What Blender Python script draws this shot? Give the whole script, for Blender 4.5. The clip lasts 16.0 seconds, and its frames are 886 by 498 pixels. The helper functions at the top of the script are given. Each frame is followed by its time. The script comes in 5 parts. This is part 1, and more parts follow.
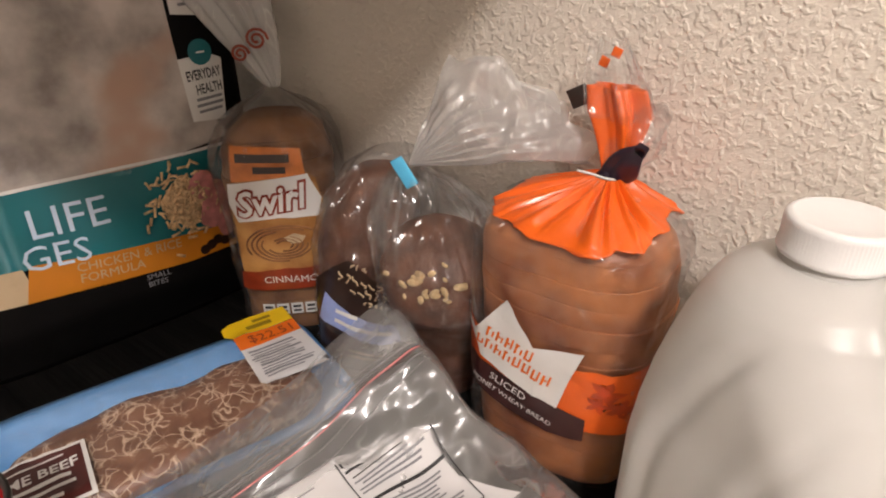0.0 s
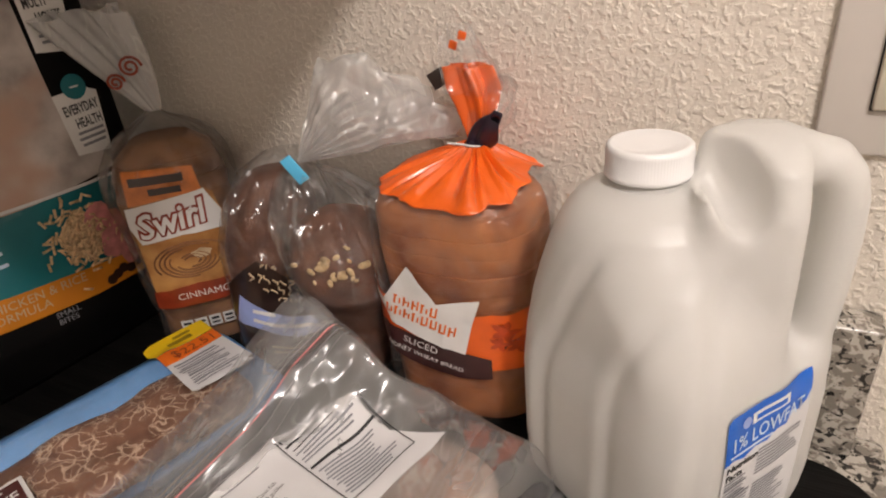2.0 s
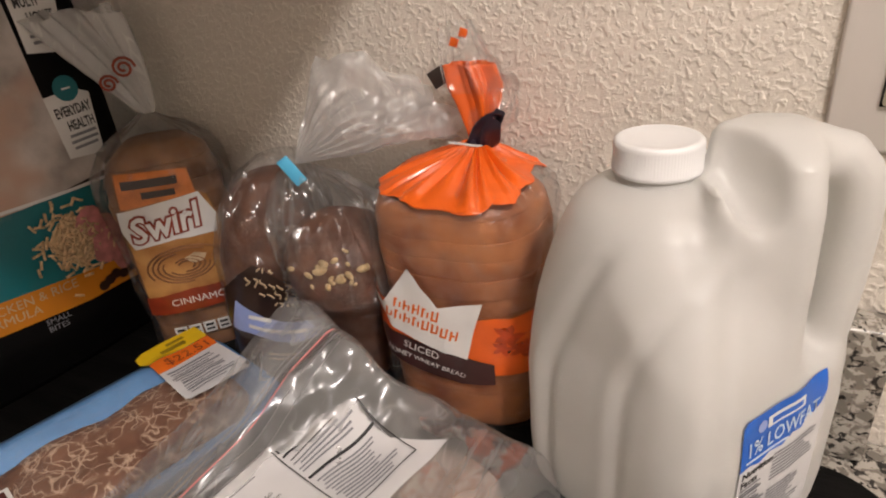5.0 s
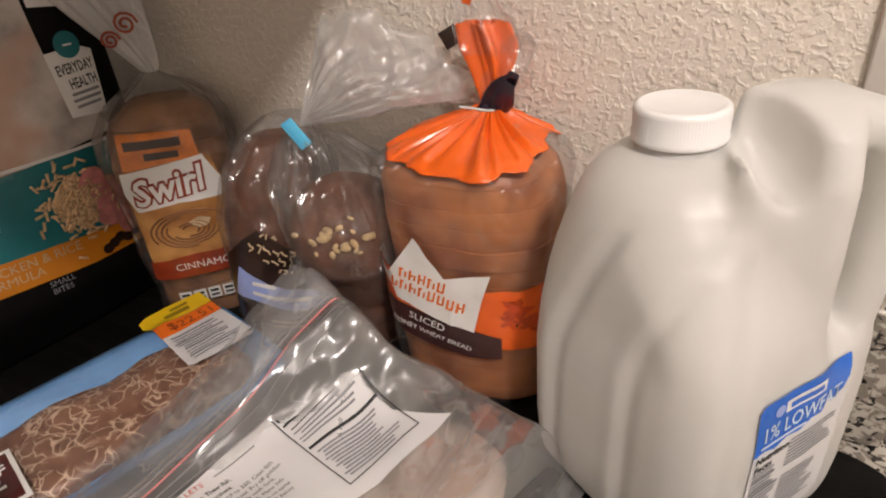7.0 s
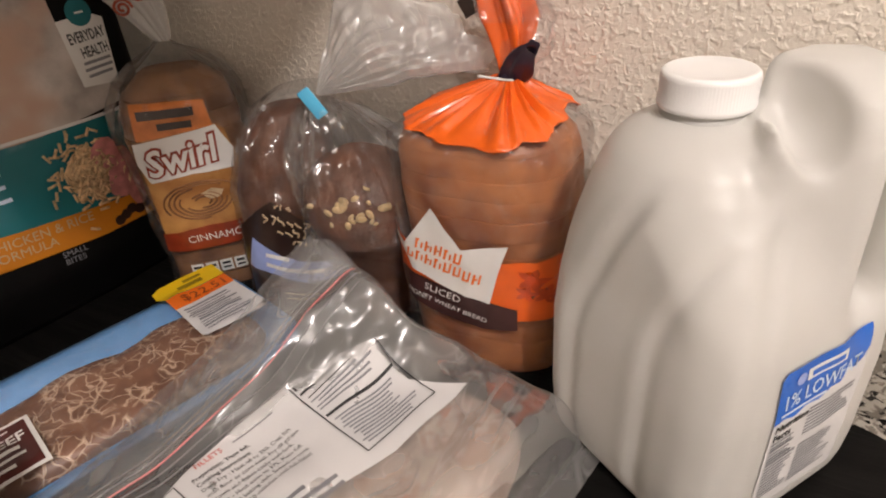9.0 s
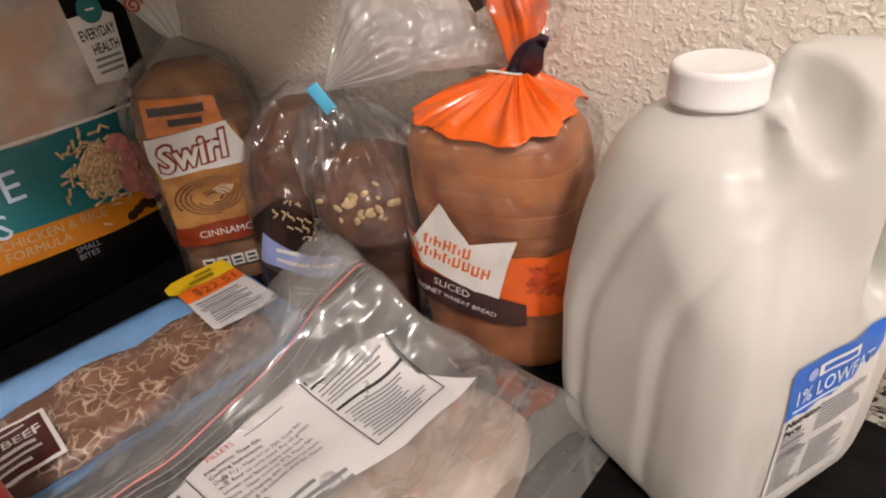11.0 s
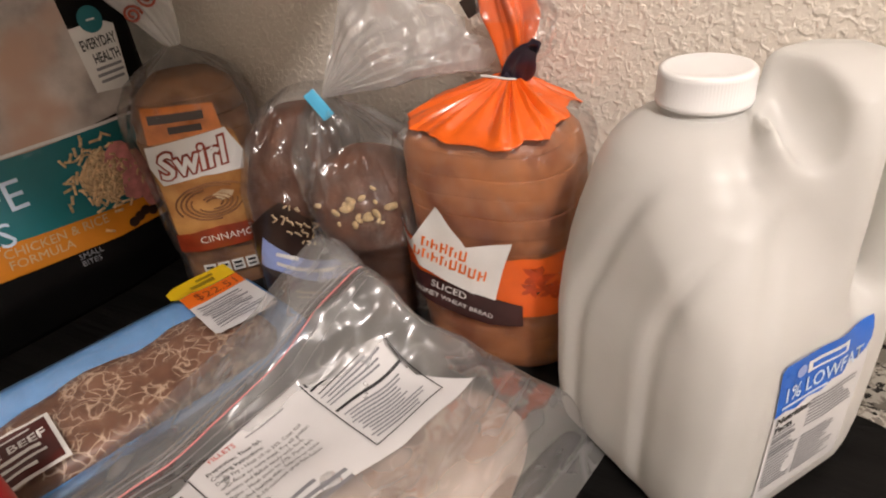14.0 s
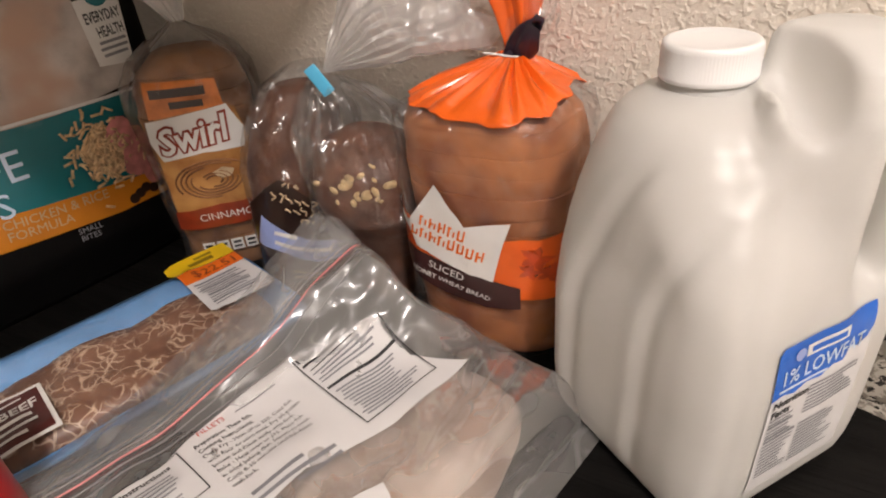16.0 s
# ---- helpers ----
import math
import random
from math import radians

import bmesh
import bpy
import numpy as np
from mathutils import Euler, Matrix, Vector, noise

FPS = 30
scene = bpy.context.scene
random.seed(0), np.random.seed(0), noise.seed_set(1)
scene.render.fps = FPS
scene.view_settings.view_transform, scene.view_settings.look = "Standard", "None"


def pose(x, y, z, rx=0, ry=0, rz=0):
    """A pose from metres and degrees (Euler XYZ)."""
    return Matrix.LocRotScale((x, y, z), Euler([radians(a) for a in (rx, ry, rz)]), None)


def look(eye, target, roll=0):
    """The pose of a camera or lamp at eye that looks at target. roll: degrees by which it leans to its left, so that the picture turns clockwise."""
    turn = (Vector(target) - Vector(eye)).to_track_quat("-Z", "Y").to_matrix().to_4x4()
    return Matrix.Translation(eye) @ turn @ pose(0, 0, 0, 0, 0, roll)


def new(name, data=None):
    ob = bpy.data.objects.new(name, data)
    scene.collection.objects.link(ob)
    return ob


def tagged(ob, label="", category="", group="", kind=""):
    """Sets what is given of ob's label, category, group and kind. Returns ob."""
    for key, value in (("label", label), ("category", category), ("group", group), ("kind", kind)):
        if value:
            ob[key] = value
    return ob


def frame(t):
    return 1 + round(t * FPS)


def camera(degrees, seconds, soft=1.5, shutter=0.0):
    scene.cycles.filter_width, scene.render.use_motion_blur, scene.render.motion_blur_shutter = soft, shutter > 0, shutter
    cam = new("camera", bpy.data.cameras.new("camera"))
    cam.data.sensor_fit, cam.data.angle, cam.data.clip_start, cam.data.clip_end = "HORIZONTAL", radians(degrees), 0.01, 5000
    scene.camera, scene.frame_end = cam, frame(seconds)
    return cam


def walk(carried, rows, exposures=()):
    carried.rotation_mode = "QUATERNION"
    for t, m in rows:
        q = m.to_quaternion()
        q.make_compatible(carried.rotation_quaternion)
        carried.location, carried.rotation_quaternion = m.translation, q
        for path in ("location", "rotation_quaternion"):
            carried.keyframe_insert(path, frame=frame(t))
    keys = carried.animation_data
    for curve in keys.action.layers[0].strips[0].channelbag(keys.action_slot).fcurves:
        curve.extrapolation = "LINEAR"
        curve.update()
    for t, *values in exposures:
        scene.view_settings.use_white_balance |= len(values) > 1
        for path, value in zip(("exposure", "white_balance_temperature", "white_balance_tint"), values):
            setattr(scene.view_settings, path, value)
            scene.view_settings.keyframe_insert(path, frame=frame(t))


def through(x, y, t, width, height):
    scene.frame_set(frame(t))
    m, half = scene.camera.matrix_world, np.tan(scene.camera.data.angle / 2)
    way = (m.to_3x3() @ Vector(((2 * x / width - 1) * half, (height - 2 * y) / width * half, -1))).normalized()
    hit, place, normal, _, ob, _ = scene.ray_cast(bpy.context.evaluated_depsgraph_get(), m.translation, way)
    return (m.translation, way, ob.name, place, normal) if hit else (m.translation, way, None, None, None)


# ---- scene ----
cam = camera(72.0, 16.0, soft=2.0)
PATH = [
    (0, (0.178, -0.402, 0.34), (-0.89, 0.997, -0.609), -0.7),
    (0.5, (0.188, -0.421, 0.341), (-0.747, 1.118, -0.53), -1.8),
    (1, (0.197, -0.422, 0.342), (-0.705, 1.148, -0.506), -2.6),
    (1.5, (0.204, -0.423, 0.339), (-0.683, 1.143, -0.531), -4.4),
    (2, (0.217, -0.437, 0.343), (-0.62, 1.107, -0.614), -6.2),
    (2.5, (0.227, -0.448, 0.346), (-0.58, 1.114, -0.607), -6.2),
    (3, (0.231, -0.454, 0.337), (-0.559, 1.121, -0.609), -6.1),
    (3.5, (0.241, -0.455, 0.336), (-0.554, 1.134, -0.582), -6.2),
    (3.7, (0.237, -0.453, 0.339), (-0.556, 1.143, -0.568), -6.4),
    (5.8, (0.204, -0.423, 0.328), (-0.645, 1.109, -0.636), -5.6),
    (6, (0.205, -0.421, 0.327), (-0.648, 1.103, -0.647), -5.5),
    (6.5, (0.206, -0.419, 0.325), (-0.647, 1.094, -0.667), -5.4),
    (7, (0.206, -0.42, 0.325), (-0.644, 1.082, -0.686), -5.7),
    (7.5, (0.203, -0.423, 0.319), (-0.643, 1.07, -0.709), -5.6),
    (8, (0.202, -0.422, 0.317), (-0.644, 1.064, -0.722), -5.5),
    (8.5, (0.201, -0.423, 0.317), (-0.643, 1.056, -0.733), -5.4),
    (9, (0.197, -0.429, 0.318), (-0.645, 1.046, -0.739), -5.3),
    (11.5, (0.198, -0.428, 0.319), (-0.677, 1.016, -0.755), -6.3),
    (12, (0.197, -0.431, 0.319), (-0.679, 1.012, -0.754), -6.5),
    (12.5, (0.197, -0.434, 0.319), (-0.683, 1.01, -0.749), -6.5),
    (13, (0.196, -0.432, 0.317), (-0.684, 1.015, -0.748), -6.4),
    (13.5, (0.2, -0.425, 0.319), (-0.679, 1.022, -0.746), -6.5),
    (14, (0.204, -0.431, 0.322), (-0.672, 1.018, -0.742), -6.8),
    (14.5, (0.219, -0.434, 0.318), (-0.661, 1.016, -0.742), -7.0),
    (15, (0.223, -0.433, 0.321), (-0.665, 1.009, -0.743), -6.9),
    (15.5, (0.221, -0.438, 0.312), (-0.677, 0.997, -0.752), -6.5),
    (16, (0.21, -0.43, 0.308), (-0.686, 1.003, -0.762), -5.8),
]
walk(cam, [(t, look(eye, target, roll)) for t, eye, target, roll in PATH], [(0, 0.06), (0.8, -0.06), (1.5, -0.08), (3.5, -0.19), (7, -0.08), (16, 0.04)])

# ---- world and light ----
wd = bpy.data.worlds.new("world")
wd.use_nodes = True
wd.node_tree.nodes["Background"].inputs[0].default_value = (0.5, 0.45, 0.4, 1)
wd.node_tree.nodes["Background"].inputs[1].default_value = 0.05
scene.world = wd

LAMP = (1.00, -1.05, 1.42)
lamp_data = bpy.data.lights.new("ceiling_lamp_light", "POINT")
lamp_data.shadow_soft_size, lamp_data.energy = 0.07, 72
lamp_data.color = (1.0, 0.90, 0.85)
lamp_ob = new("ceiling_lamp_light", lamp_data)
lamp_ob.location = LAMP


# ---- materials ----
def material(name, colour, rough=0.5, metal=0.0, scale=30.0, vary=0.12, bump=0.0, bump_scale=200.0, spec=0.5, coat=0.0, sss=0.0, second=None, detail=4.0):
    m = bpy.data.materials.new(name)
    m.use_nodes = True
    nt = m.node_tree
    b = nt.nodes["Principled BSDF"]
    b.inputs["Roughness"].default_value = rough
    b.inputs["Metallic"].default_value = metal
    b.inputs["Specular IOR Level"].default_value = spec
    b.inputs["Coat Weight"].default_value = coat
    b.inputs["Coat Roughness"].default_value = 0.12
    if sss:
        b.inputs["Subsurface Weight"].default_value = sss
        b.inputs["Subsurface Radius"].default_value = (0.02, 0.012, 0.008)
        b.inputs["Subsurface Scale"].default_value = 0.3
    tc = nt.nodes.new("ShaderNodeTexCoord")
    n = nt.nodes.new("ShaderNodeTexNoise")
    n.inputs["Scale"].default_value = scale
    n.inputs["Detail"].default_value = detail
    nt.links.new(tc.outputs["Object"], n.inputs["Vector"])
    r = nt.nodes.new("ShaderNodeValToRGB")
    c2 = second or tuple(min(1, c * (1 + vary)) for c in colour)
    c1 = colour if second else tuple(c * (1 - vary) for c in colour)
    r.color_ramp.elements[0].position, r.color_ramp.elements[1].position = 0.35, 0.65
    r.color_ramp.elements[0].color = (*c1, 1)
    r.color_ramp.elements[1].color = (*c2, 1)
    nt.links.new(n.outputs["Fac"], r.inputs["Fac"])
    nt.links.new(r.outputs["Color"], b.inputs["Base Color"])
    if bump:
        n2 = nt.nodes.new("ShaderNodeTexNoise")
        n2.inputs["Scale"].default_value = bump_scale
        n2.inputs["Detail"].default_value = 3
        nt.links.new(tc.outputs["Object"], n2.inputs["Vector"])
        bp = nt.nodes.new("ShaderNodeBump")
        bp.inputs["Strength"].default_value = bump
        bp.inputs["Distance"].default_value = 0.002
        nt.links.new(n2.outputs["Fac"], bp.inputs["Height"])
        nt.links.new(bp.outputs["Normal"], b.inputs["Normal"])
    return m


def film_material(name, haze=0.06, crease=0.5, scale=40.0, crinkle=0.3, rough=0.12, ior=1.25, width=0.035, stretch=(1, 1, 0.35), relief=0.006):
    """Clear plastic film: see-through with a faint gloss, milky, and white along noise streaks that stand for crease
    whitening and for glints put into the colour.
    """
    m = bpy.data.materials.new(name)
    m.use_nodes = True
    nt = m.node_tree
    nt.nodes.remove(nt.nodes["Principled BSDF"])
    out = nt.nodes["Material Output"]

    def node(kind, **values):
        n = nt.nodes.new(kind)
        for k, v in values.items():
            n.inputs[k.replace("_", " ")].default_value = v
        return n
    tc = node("ShaderNodeTexCoord")
    mp = node("ShaderNodeMapping", Scale=stretch, Rotation=(0.3, 0.25, 0.1))
    nt.links.new(tc.outputs["Object"], mp.inputs["Vector"])
    # white streaks from noise: whitened creases, and glints painted into the colour
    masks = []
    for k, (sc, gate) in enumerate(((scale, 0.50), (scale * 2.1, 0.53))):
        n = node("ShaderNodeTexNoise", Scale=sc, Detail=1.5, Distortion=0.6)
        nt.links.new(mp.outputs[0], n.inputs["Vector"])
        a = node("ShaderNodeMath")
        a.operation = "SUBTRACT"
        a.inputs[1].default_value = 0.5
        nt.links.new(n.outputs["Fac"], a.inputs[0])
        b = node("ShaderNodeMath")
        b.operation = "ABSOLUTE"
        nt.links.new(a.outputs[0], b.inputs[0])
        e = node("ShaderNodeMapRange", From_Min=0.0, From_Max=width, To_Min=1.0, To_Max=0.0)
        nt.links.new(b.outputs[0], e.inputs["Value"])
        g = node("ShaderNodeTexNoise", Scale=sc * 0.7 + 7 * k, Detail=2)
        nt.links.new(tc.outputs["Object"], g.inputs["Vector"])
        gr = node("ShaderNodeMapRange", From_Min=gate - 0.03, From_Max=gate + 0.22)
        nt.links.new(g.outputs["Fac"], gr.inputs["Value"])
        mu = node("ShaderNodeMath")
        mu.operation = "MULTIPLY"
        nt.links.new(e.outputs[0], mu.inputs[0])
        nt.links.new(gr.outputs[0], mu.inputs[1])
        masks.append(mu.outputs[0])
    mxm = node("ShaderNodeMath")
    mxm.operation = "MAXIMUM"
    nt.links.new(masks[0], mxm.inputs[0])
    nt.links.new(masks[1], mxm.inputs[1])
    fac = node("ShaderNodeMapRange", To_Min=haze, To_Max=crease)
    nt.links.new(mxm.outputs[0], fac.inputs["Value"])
    bn = node("ShaderNodeTexNoise", Scale=scale, Detail=2)
    nt.links.new(mp.outputs[0], bn.inputs["Vector"])
    bp = node("ShaderNodeBump", Strength=crinkle, Distance=relief)
    nt.links.new(bn.outputs["Fac"], bp.inputs["Height"])
    tr = node("ShaderNodeBsdfTransparent")
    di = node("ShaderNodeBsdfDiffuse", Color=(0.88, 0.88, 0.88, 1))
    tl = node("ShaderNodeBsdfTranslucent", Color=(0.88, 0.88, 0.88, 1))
    gl = node("ShaderNodeBsdfGlossy", Roughness=rough)
    gw = node("ShaderNodeBsdfGlossy", Roughness=0.38)
    nt.links.new(bp.outputs["Normal"], gl.inputs["Normal"])
    nt.links.new(bp.outputs["Normal"], gw.inputs["Normal"])
    fr = node("ShaderNodeFresnel", IOR=ior)

    def mix(f, a, b):
        x = node("ShaderNodeMixShader")
        if isinstance(f, float):
            x.inputs[0].default_value = f
        else:
            nt.links.new(f, x.inputs[0])
        nt.links.new(a.outputs[0], x.inputs[1])
        nt.links.new(b.outputs[0], x.inputs[2])
        return x
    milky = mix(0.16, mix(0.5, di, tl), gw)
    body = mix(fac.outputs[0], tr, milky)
    weak = node("ShaderNodeMath")
    weak.operation = "MINIMUM"
    weak.inputs[1].default_value = 0.26
    nt.links.new(fr.outputs[0], weak.inputs[0])
    nt.links.new(mix(weak.outputs[0], body, gl).outputs[0], out.inputs[0])
    return m


def granite_material():
    m = bpy.data.materials.new("granite")
    m.use_nodes = True
    nt = m.node_tree
    b = nt.nodes["Principled BSDF"]
    b.inputs["Roughness"].default_value = 0.2
    tc = nt.nodes.new("ShaderNodeTexCoord")
    base = None
    for scale, lo, hi, col, dist in ((110, 0.44, 0.52, (0.44, 0.41, 0.36), 0.6), (230, 0.57, 0.62, (0.22, 0.19, 0.16), 0.4), (150, 0.56, 0.60, (0.018, 0.016, 0.015), 0.8)):
        n = nt.nodes.new("ShaderNodeTexNoise")
        n.inputs["Scale"].default_value, n.inputs["Detail"].default_value, n.inputs["Distortion"].default_value = scale, 3, dist
        mp = nt.nodes.new("ShaderNodeMapping")
        mp.inputs["Location"].default_value = (scale * 0.37, 1.3, 0.2)
        nt.links.new(tc.outputs["Object"], mp.inputs["Vector"])
        nt.links.new(mp.outputs[0], n.inputs["Vector"])
        r = nt.nodes.new("ShaderNodeValToRGB")
        r.color_ramp.elements[0].position, r.color_ramp.elements[1].position = lo, hi
        nt.links.new(n.outputs["Fac"], r.inputs["Fac"])
        mx = nt.nodes.new("ShaderNodeMix")
        mx.data_type = "RGBA"
        nt.links.new(r.outputs["Color"], mx.inputs["Factor"])
        if base is None:
            mx.inputs["A"].default_value = (0.20, 0.18, 0.155, 1)
        else:
            nt.links.new(base, mx.inputs["A"])
        mx.inputs["B"].default_value = (*col, 1)
        base = mx.outputs["Result"]
    nt.links.new(base, b.inputs["Base Color"])
    return m


def orange_peel_wall():
    """Painted wall with knocked-down spray texture."""
    m = bpy.data.materials.new("textured_wall_paint")
    m.use_nodes = True
    nt = m.node_tree
    b = nt.nodes["Principled BSDF"]
    b.inputs["Base Color"].default_value = (0.75, 0.69, 0.61, 1)
    b.inputs["Roughness"].default_value = 0.45
    tc = nt.nodes.new("ShaderNodeTexCoord")
    hs = []
    for scale, lo, hi, w in ((185, 0.45, 0.66, 1.0), (420, 0.3, 0.75, 0.25)):
        n = nt.nodes.new("ShaderNodeTexNoise")
        n.inputs["Scale"].default_value, n.inputs["Detail"].default_value, n.inputs["Distortion"].default_value = scale, 2, 0.3
        nt.links.new(tc.outputs["Object"], n.inputs["Vector"])
        mr = nt.nodes.new("ShaderNodeMapRange")
        mr.interpolation_type = "SMOOTHSTEP"
        mr.inputs["From Min"].default_value, mr.inputs["From Max"].default_value = lo, hi
        mr.inputs["To Max"].default_value = w
        nt.links.new(n.outputs["Fac"], mr.inputs["Value"])
        hs.append(mr.outputs[0])
    ad = nt.nodes.new("ShaderNodeMath")
    nt.links.new(hs[0], ad.inputs[0])
    nt.links.new(hs[1], ad.inputs[1])
    bp = nt.nodes.new("ShaderNodeBump")
    bp.inputs["Strength"].default_value, bp.inputs["Distance"].default_value = 0.5, 0.0018
    nt.links.new(ad.outputs[0], bp.inputs["Height"])
    nt.links.new(bp.outputs["Normal"], b.inputs["Normal"])
    return m


WALL = orange_peel_wall()
PLAIN_WALL = material("plain_wall_paint", (0.76, 0.72, 0.66), 0.6, scale=3)
CEIL = material("ceiling_paint", (0.82, 0.80, 0.77), 0.8, scale=5)
FLOOR = material("floor_tile", (0.50, 0.44, 0.36), 0.5, scale=6)
GRANITE = granite_material()


def streak(m, scale):
    """Draws a material's patterns out along x, as wood grain runs."""
    nt = m.node_tree
    tc = [n for n in nt.nodes if n.type == "TEX_COORD"][0]
    mp = nt.nodes.new("ShaderNodeMapping")
    mp.inputs["Scale"].default_value = scale
    for n in [n for n in nt.nodes if n.type == "TEX_NOISE"]:
        nt.links.new(mp.outputs[0], n.inputs["Vector"])
    nt.links.new(tc.outputs["Object"], mp.inputs["Vector"])
    return m


BOARD = material("black_board", (0.005, 0.0046, 0.0043), 0.5, scale=40, vary=0.4, bump=0.5, bump_scale=120, spec=0.10)
streak(BOARD, (0.12, 2.0, 1.0))
PLATE = material("ivory_plastic", (0.60, 0.56, 0.52), 0.3, scale=10, vary=0.03)
DEVICE = material("outlet_plastic", (0.62, 0.57, 0.47), 0.3, scale=10, vary=0.03)
DARK = material("dark_slot_gap_shade", (0.01, 0.01, 0.01), 0.6)
STEEL = material("steel", (0.6, 0.6, 0.6), 0.3, 1.0)
def thin_plastic(name, colour, rough, through):
    """Blow-moulded plastic that lets some light through its thin wall."""
    m = material(name, colour, rough, scale=14, vary=0.03, bump=0.05, bump_scale=70, spec=0.4)
    nt = m.node_tree
    b, out = nt.nodes["Principled BSDF"], nt.nodes["Material Output"]
    tl = nt.nodes.new("ShaderNodeBsdfTranslucent")
    tl.inputs["Color"].default_value = (*colour, 1)
    mx = nt.nodes.new("ShaderNodeMixShader")
    mx.inputs[0].default_value = through
    nt.links.new(b.outputs[0], mx.inputs[1])
    nt.links.new(tl.outputs[0], mx.inputs[2])
    nt.links.new(mx.outputs[0], out.inputs[0])
    return m


MILK = thin_plastic("milk_jug_plastic", (0.80, 0.795, 0.77), 0.30, 0.36)
MILKFLUID = material("milk", (0.90, 0.90, 0.88), 0.3, scale=10, vary=0.01)
PALEPRINT = material("pale_blue_white_print", (0.55, 0.66, 0.80), 0.4, scale=30, vary=0.05)
CAP = material("white_cap", (0.80, 0.80, 0.80), 0.35, scale=20, vary=0.02)
WHITE = material("white_print", (0.74, 0.73, 0.71), 0.4, scale=25, vary=0.05)
PAPER = material("white_label_paper", (0.66, 0.655, 0.66), 0.55, scale=25, vary=0.03)
INK = material("black_print", (0.02, 0.02, 0.022), 0.5)
GREYINK = material("grey_print", (0.22, 0.22, 0.24), 0.5)
BLUE = material("blue_print", (0.006, 0.125, 0.60), 0.35, scale=30, vary=0.1)
ORANGE = material("orange_print", (0.80, 0.125, 0.009), 0.36, scale=30, vary=0.10, coat=0.25, bump=0.2, bump_scale=90)
DKORANGE = material("deep_orange_print", (0.55, 0.06, 0.006), 0.3, scale=60, vary=0.3, coat=0.4)
MAROON = material("maroon_print", (0.045, 0.014, 0.014), 0.32, scale=40, vary=0.2, coat=0.4)
PURPLE = material("purple_print", (0.02, 0.012, 0.028), 0.3, scale=40, vary=0.2, coat=0.4)
CRUST = material("bread_crust", (0.19, 0.045, 0.014), 0.42, scale=20, second=(0.54, 0.20, 0.062), bump=0.15, bump_scale=300)
SWIRLBREAD = material("cinnamon_bread", (0.13, 0.050, 0.021), 0.7, scale=26, second=(0.36, 0.17, 0.070), bump=0.4, bump_scale=300)
BROWN = material("brown_bread", (0.085, 0.028, 0.013), 0.55, scale=50, second=(0.16, 0.057, 0.026), bump=0.5, bump_scale=260)
OAT = material("oat_flake", (0.62, 0.45, 0.24), 0.7, scale=200, vary=0.2)
CHOC = material("dark_brown_print", (0.028, 0.013, 0.009), 0.3, scale=40, vary=0.2, coat=0.4)
PALEBLUE = material("pale_blue_print", (0.28, 0.36, 0.68), 0.35, scale=40, vary=0.12, coat=0.3)
CREAM = material("cream_print", (0.50, 0.38, 0.24), 0.4, scale=40, vary=0.1)
BADGE = material("orange_badge_print", (0.58, 0.17, 0.03), 0.35, scale=60, vary=0.25, coat=0.3)
RUST = material("rust_red_print", (0.26, 0.035, 0.012), 0.35, scale=60, vary=0.2, coat=0.3)
TOAST = material("toast_print", (0.32, 0.13, 0.035), 0.4, scale=45, second=(0.50, 0.26, 0.08), coat=0.3)
TEAL = material("teal_print", (0.005, 0.14, 0.165), 0.35, scale=12, vary=0.12, coat=0.2)
AMBER = material("amber_print", (0.55, 0.19, 0.010), 0.35, scale=20, vary=0.1, coat=0.2)
BLACKBAG = material("black_bag_film", (0.004, 0.0036, 0.0036), 0.55, scale=10, vary=0.3, spec=0.12, bump=0.15, bump_scale=40)


def photo_material():
    """Out-of-focus print: soft grey strands over warm tan."""
    m = material("mottled_photo", (0.24, 0.21, 0.195), 0.45, scale=20, second=(0.66, 0.60, 0.56), coat=0.1, detail=9)
    nt = m.node_tree
    b = nt.nodes["Principled BSDF"]
    grey = b.inputs["Base Color"].links[0].from_socket
    tc = [n for n in nt.nodes if n.type == "TEX_COORD"][0]
    n = nt.nodes.new("ShaderNodeTexNoise")
    n.inputs["Scale"].default_value, n.inputs["Detail"].default_value = 8.5, 3
    nt.links.new(tc.outputs["Object"], n.inputs["Vector"])
    r = nt.nodes.new("ShaderNodeMapRange")
    r.interpolation_type = "SMOOTHSTEP"
    r.inputs["From Min"].default_value, r.inputs["From Max"].default_value = 0.50, 0.64
    nt.links.new(n.outputs["Fac"], r.inputs["Value"])
    mx = nt.nodes.new("ShaderNodeMix")
    mx.data_type = "RGBA"
    nt.links.new(r.outputs[0], mx.inputs["Factor"])
    nt.links.new(grey, mx.inputs["A"])
    mx.inputs["B"].default_value = (0.50, 0.33, 0.25, 1)
    nt.links.new(mx.outputs["Result"], b.inputs["Base Color"])
    return m


PHOTO = photo_material()
RICE = material("rice_print", (0.66, 0.45, 0.25), 0.45, scale=200, vary=0.25)
HAM = material("pink_print", (0.55, 0.21, 0.20), 0.45, scale=90, vary=0.25)
TRAY = material("blue_foam_tray", (0.13, 0.33, 0.66), 0.5, scale=60, vary=0.06, bump=0.1, bump_scale=400)
YELLOW = material("yellow_sticker", (0.82, 0.56, 0.012), 0.45, scale=40, vary=0.04)
STORANGE = material("orange_sticker", (0.80, 0.16, 0.012), 0.45, scale=40, vary=0.04)
MEATLAB = material("dark_red_label", (0.075, 0.012, 0.010), 0.4, scale=40, vary=0.1)
FILLET = material("pale_fillet", (0.44, 0.32, 0.26), 0.5, scale=22, second=(0.58, 0.48, 0.41), sss=0.2, bump=0.2, bump_scale=150)
